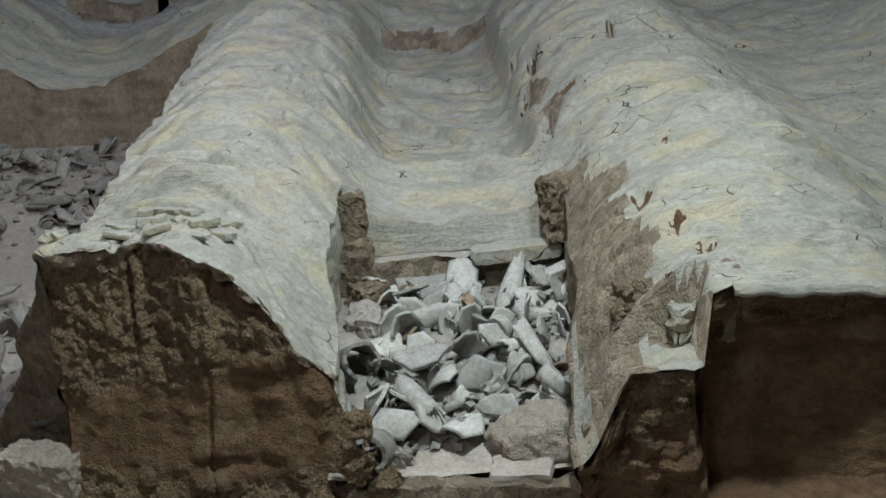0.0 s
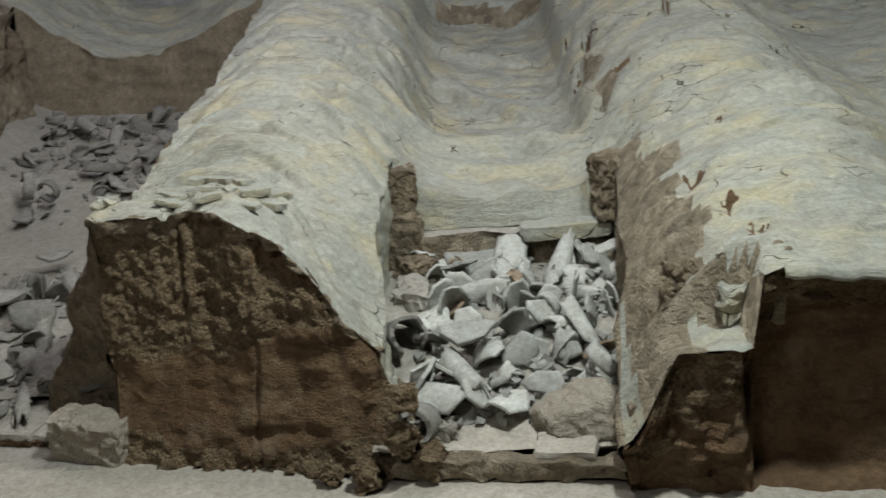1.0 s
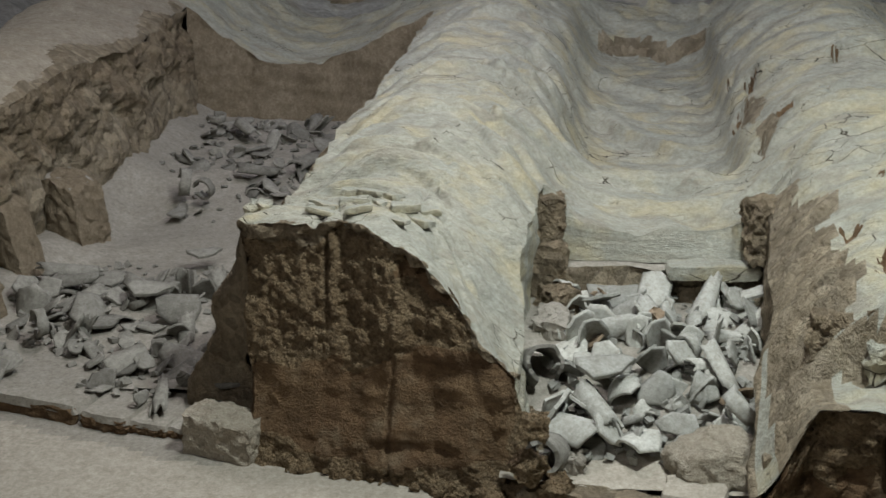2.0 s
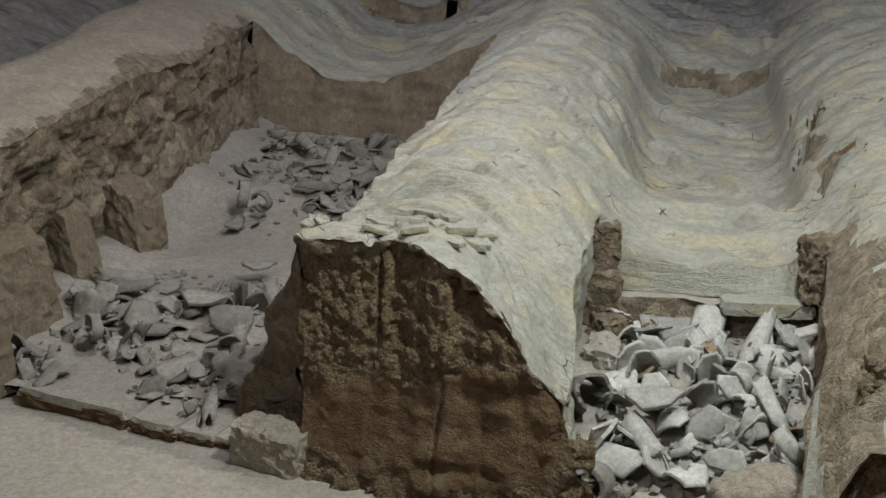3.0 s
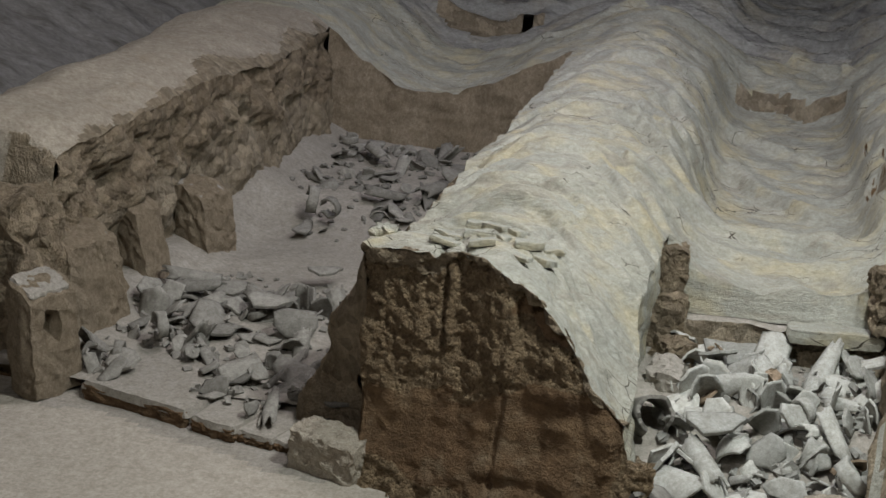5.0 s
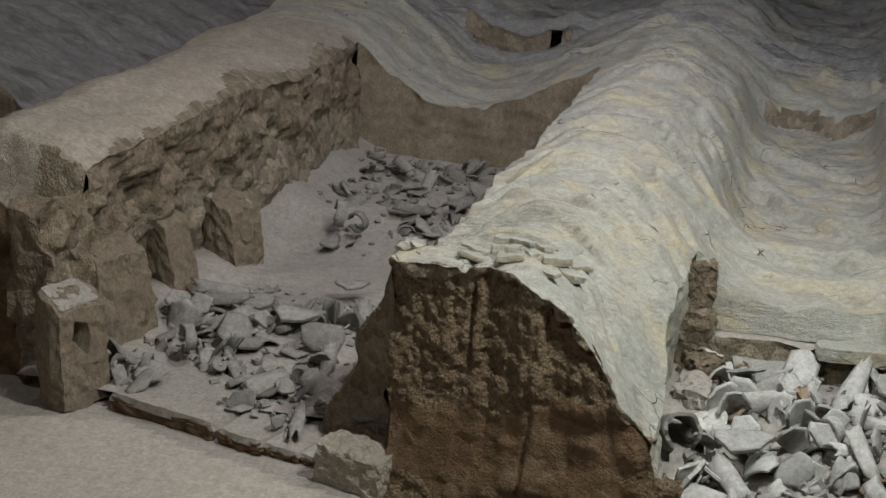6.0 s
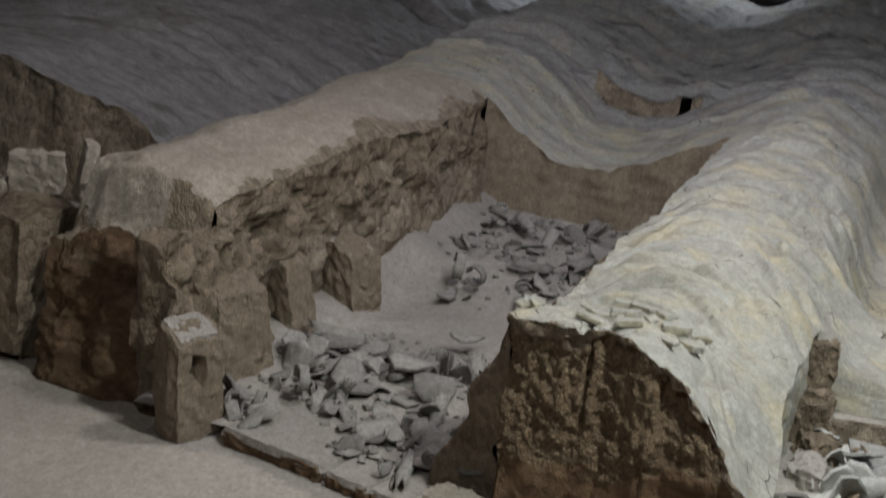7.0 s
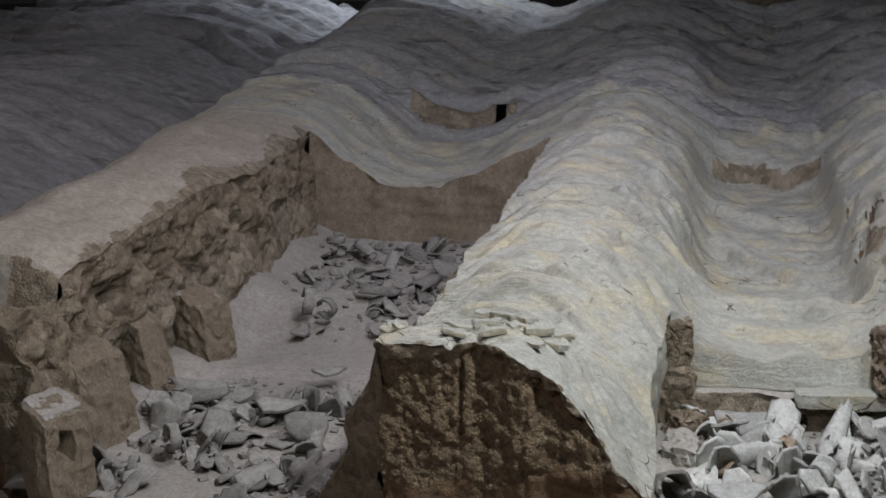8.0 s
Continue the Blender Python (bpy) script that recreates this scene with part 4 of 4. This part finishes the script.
for k, (xk, yk, w) in enumerate(((0.52, 8.10, 0.40),)):
    ob = part("floor_slab", rock((w, 0.24, 0.07), 44 + k, 4, 0.16), SAND)
    ob.matrix_world = pose(xk, yk, 0.12, 4, 0, -8)
    tagged(ob, "pale flat clay slab at the corridor mouth", "floor slab", "slabs at the corridor mouth")
ob = part("earth_block", rock((0.56, 0.30, 0.34), 50, 7, 0.045, 5.0), BANK_TOP)
ob.matrix_world = pose(-2.61, 8.64, 0.13, 3, 3, -17)
tagged(ob, "rough tan earth block with a pale top against the wall", "earth block")

mound = bmesh.new()
bmesh.ops.create_icosphere(mound, subdivisions=5, radius=1.0)
for v in mound.verts:
    c = v.co.copy()
    k = 1 + 0.22 * noise.fractal(c * 1.3 + Vector((4, 1, 7)), 0.8, 2.0, 5) + 0.05 * noise.fractal(c * 6, 0.8, 2.0, 4)
    v.co = Vector((c.x * 0.33, c.y * 0.26, max(-0.5, c.z) * 0.24)) * k
for f in mound.faces:
    f.smooth = True
ob = part("earth_mound", mound, BANK_TOP)
ob.matrix_world = pose(0.68, 8.40, 0.16, 0, 0, 12)
tagged(ob, "rounded pale earth lump at the corridor mouth", "earth lump")
ob = part("broken_jar", shell(0.26, 0.14, 0.12, 5.4, 0.03, 61, 0.2, 16, 5), CLAY_DIM)
ob.matrix_world = pose(-0.42, 8.2, 0.13, 0, -20, -100)
tagged(ob, "broken grey clay jar lying at the foot of the wall", "jar")
ob = part("broken_jar", shell(0.30, 0.17, 0.13, 5.0, 0.025, 63, 0.2, 18, 6), CLAY_DIM)
ob.matrix_world = pose(-0.44, 9.02, 0.36, 10, -35, -70)
tagged(ob, "dark grey hollow clay vessel lying open beside the sherd heap", "jar")
for k, (x, y, z, sx, sy, sz, m) in enumerate(((-0.46, 9.72, 0.50, 0.24, 0.34, 0.34, DUST), (-0.52, 8.62, 0.24, 0.22, 0.26, 0.22, CRUMB), (-0.28, 8.34, 0.16, 0.20, 0.18, 0.18, DUST), (-0.44, 10.1, 0.56, 0.26, 0.24, 0.3, CRUMB))):
    ob = part("earth_clod", rock((sx, sy, sz), 64 + k, 4, 0.09, 3.0), m)
    ob.matrix_world = pose(x, y, z, 4, 6, 15 * k - 10)
    tagged(ob, "grey crumbling earth clod between the wall and the sherd heap", "earth clod", "clods beside the sherd heap")
for k, (x, y, z, sx, sy, sz, yaw) in enumerate(((0.72, 10.40, 0.765, 0.72, 0.20, 0.12, 2), (1.12, 10.46, 1.06, 0.36, 0.36, 0.50, 12), (-0.54, 10.46, 0.62, 0.36, 0.24, 0.66, 0), (-0.62, 10.54, 1.08, 0.44, 0.2, 0.44, 10))):
    ob = part("earth_ledge", rock((sx, sy, sz), 70 + k, 6, 0.05 if k == 0 else 0.08, 4.0), CRUST if k == 0 else CRUMB)
    ob.matrix_world = pose(x, y, z, 0, 0, yaw)
    tagged(ob, "cut earth ledge at the end of the corridor", "earth ledge", "ledges at the corridor end")
for k, (x, y, sx, sy, sz) in enumerate(((1.56, 8.06, 0.17, 0.14, 0.22), (1.30, 8.22, 0.22, 0.16, 0.10), (1.74, 8.10, 0.16, 0.10, 0.08))):
    ob = part("earth_lump", rock((sx, sy, sz), 80 + k, 2, 0.22), CRUST)
    ob.matrix_world = pose(x, y, 0.97 + sz / 2, 0, 0, 20 * k)
    tagged(ob, "pale earth lump remaining on the broken wall corner", "earth lump", "lumps on the broken corner")

for k, (x, y, z, sx, sy, sz) in enumerate(((1.36, 8.24, 1.10, 0.40, 0.22, 0.36), (1.66, 8.16, 1.16, 0.34, 0.20, 0.40))):
    clod = part("clod", rock((sx, sy, sz), 88 + k, 5, 0.10, 4.0), CRUMB)
    clod.matrix_world = pose(x, y, z, -8, 0, -14)
    clod.parent = right
    clod.matrix_parent_inverse = Matrix.Translation(right.location).inverted()
for k, (x, y, z, sx, sy, sz, tilt) in enumerate(((1.80, 8.02, 1.20, 0.09, 0.26, 0.50, 6), (0.95, 7.90, 0.24, 0.06, 0.10, 0.56, -5))):
    ob = part("earth_fin", rock((sx, sy, sz), 86 + k, 4, 0.14, 3.0), TAN_SOIL)
    ob.matrix_world = pose(x, y, z, 0, tilt, 8)
    tagged(ob, "thin upright sliver of tan earth standing on the broken wall", "earth fin", "slivers on the broken wall")

# loose crust fragments on the end of the centre wall
rnd = random.Random(5)
for k in range(20):
    x, y = (-1.62, 8.5) if k == 0 else (-1.25, 8.15) if k == 1 else (rnd.uniform(-1.75, -1.12), rnd.uniform(7.78, 8.45))
    sx, sy, sz = (0.20, 0.09, 0.05) if k < 2 else (rnd.uniform(0.09, 0.26), rnd.uniform(0.05, 0.12), rnd.uniform(0.03, 0.055))
    ob = part("crust_fragment", rock((sx, sy, sz), 90 + k, 1, 0.14), CRUST)
    at = settle(np.array(x), np.array(y), surface(np.array(x), np.array(y)))
    ob.matrix_world = pose(at[0], at[1], at[2] + sz * 0.4, rnd.uniform(-12, 4), rnd.uniform(-8, 8), rnd.uniform(-60, 20))
    tagged(ob, "loose angular fragment of pale crust on the wall", "crust fragment", "crust fragments on the wall end")
ob = part("earth_lump", rock((0.16, 0.16, 0.10), 120, 2, 0.2), CRUST)
at = settle(np.array(-2.1), np.array(8.0), surface(np.array(-2.1), np.array(8.0)))
ob.matrix_world = pose(at[0], at[1], at[2] + 0.03)
tagged(ob, "rounded pale earth knob on the wall edge", "earth lump")


# earth piers left standing along the foot of the tan wall
def pier(x, y, sx, sy, sz, slant, yaw, seed, hole=False):
    bm = rock((sx, sy, sz), seed, 6, 0.045, 5.0)
    for v in bm.verts:
        k = v.co.z / sz + 0.5
        v.co.x = (v.co.x - sx / 2) * (1 - 0.15 * k) + sx / 2 - slant * k
        v.co.z -= max(0.0, v.co.x + sx / 2) / sx * 0.16 * k
        if hole and 0.62 < k < 0.80 and abs(v.co.y + 0.03) < 0.06 and v.co.x > sx * 0.25:
            v.co.x -= 0.16
    ob = new("earth_pier")
    part("shaft", bm, FINE_TAN, ob)
    # thin cap, paler and greyer than the shaft
    cap = rock((sx * 0.74, sy * 0.82, 0.05), seed + 9, 5, 0.16, 5.0)
    for v in cap.verts:
        v.co.z -= v.co.x / sx * 0.14
    cap = part("dusty_top", cap, DUST, ob, "thin paler top layer")
    cap.location = (-slant + 0.04 * sx, 0, sz / 2 - 0.105)
    ob.matrix_world = pose(x, y, sz / 2 - 0.02, 0, 0, yaw)
    return tagged(ob, "upright tan earth pier standing against the wall", "earth pier", "piers along the wall foot")


pier(-5.09, 9.27, 0.34, 0.46, 0.98, 0.03, -24, 130, True)
pier(-5.20, 10.22, 0.46, 0.60, 1.05, 0.14, -20, 131)
pier(-5.12, 11.30, 0.40, 0.32, 0.97, 0.24, -22, 132)
pier(-5.08, 12.50, 0.44, 0.46, 0.88, 0.10, -18, 133)

# worn corner of the tan wall
knuckle = part("corner", rock((0.44, 0.62, 1.46), 139, 7, 0.12, 4.0), CRUMB)
knuckle.matrix_world = pose(-5.50, 9.82, 0.70, 0, -6, -14)
knuckle.parent = bank_wall
knuckle.matrix_parent_inverse = Matrix.Translation(bank_wall.location).inverted()

# lower shoulder beside the tan wall, with broken slabs on it
shoulder = part("shoulder", rock((2.3, 1.0, 1.36), 140, 9, 0.05, 3.0), CRUMB)
shoulder.matrix_world = pose(-7.98, 10.42, 0.66, 0, 0, -12)
shoulder.parent = bank_wall
shoulder.matrix_parent_inverse = Matrix.Translation(bank_wall.location).inverted()
for k, (x, y, sx, sz, lean, yaw) in enumerate(((-7.35, 10.5, 0.5, 0.42, 14, 30), (-7.0, 10.75, 0.3, 0.5, -10, -50), (-7.9, 10.3, 0.7, 0.16, 4, 10))):
    ob = part("earth_slab", rock((sx, 0.12, sz), 142 + k, 3, 0.12, 3.0), BANK_TOP)
    ob.matrix_world = pose(x, y, 1.30 + sz / 2, lean, 0, yaw)
    tagged(ob, "broken tan earth slab propped on the wall shoulder", "earth slab", "slabs on the wall shoulder")

# a visitors' walkway across the far end of the hall
def box(bm, x0, x1, y0, y1, z0, z1):
    made = bmesh.ops.create_cube(bm, size=1.0)["verts"]
    for v in made:
        v.co = Vector(((x0 + x1) / 2 + v.co.x * (x1 - x0), (y0 + y1) / 2 + v.co.y * (y1 - y0), (z0 + z1) / 2 + v.co.z * (z1 - z0)))
    bmesh.ops.bevel(bm, geom=list({e for v in made for e in v.link_edges}), offset=0.01, segments=1, affect="EDGES")
    return bm


walkway = new("walkway")
walkway.location = (3.0, 41, 0)
tagged(walkway, "distant dark walkway with a pale handrail", "walkway")
under(walkway, part("base_panel", box(bmesh.new(), -1.0, 14.0, 41.0, 41.2, 0.0, 1.3), CRUMB))
under(walkway, part("deck", box(bmesh.new(), -1.0, 14.0, 41.0, 43.0, 1.3, 1.4), CRUMB))
for z in (1.05, 2.3):
    under(walkway, part("handrail", box(bmesh.new(), -0.2, 14.0, 40.95, 41.0, z, z + 0.06), SAND, None, "pale metal rail"))

# ---- the hall that closes the place ----


def hall_panel(name, x0, x1, y0, y1, z0, z1, label, category):
    bm = bmesh.new()
    bmesh.ops.create_cube(bm, size=1.0)
    for v in bm.verts:
        v.co = Vector(((x0 + x1) / 2 + v.co.x * (x1 - x0), (y0 + y1) / 2 + v.co.y * (y1 - y0), (z0 + z1) / 2 + v.co.z * (z1 - z0)))
    return tagged(part(name, bm, PLASTER), label, category, kind="structure")


hall_panel("wall_north", -40, 40, 60, 60.4, -0.5, 14, "dim far wall of the exhibition hall", "wall")
hall_panel("wall_south", -40, 40, -15.4, -15, -0.5, 14, "dim wall of the exhibition hall behind the walkway", "wall")
hall_panel("wall_west", -40.4, -40, -15, 60, -0.5, 14, "dim side wall of the exhibition hall", "wall")
hall_panel("wall_east", 40, 40.4, -15, 60, -0.5, 14, "dim side wall of the exhibition hall", "wall")
hall_panel("ceiling", -40, 40, -15, 60, 14, 14.4, "dim roof of the exhibition hall", "ceiling")
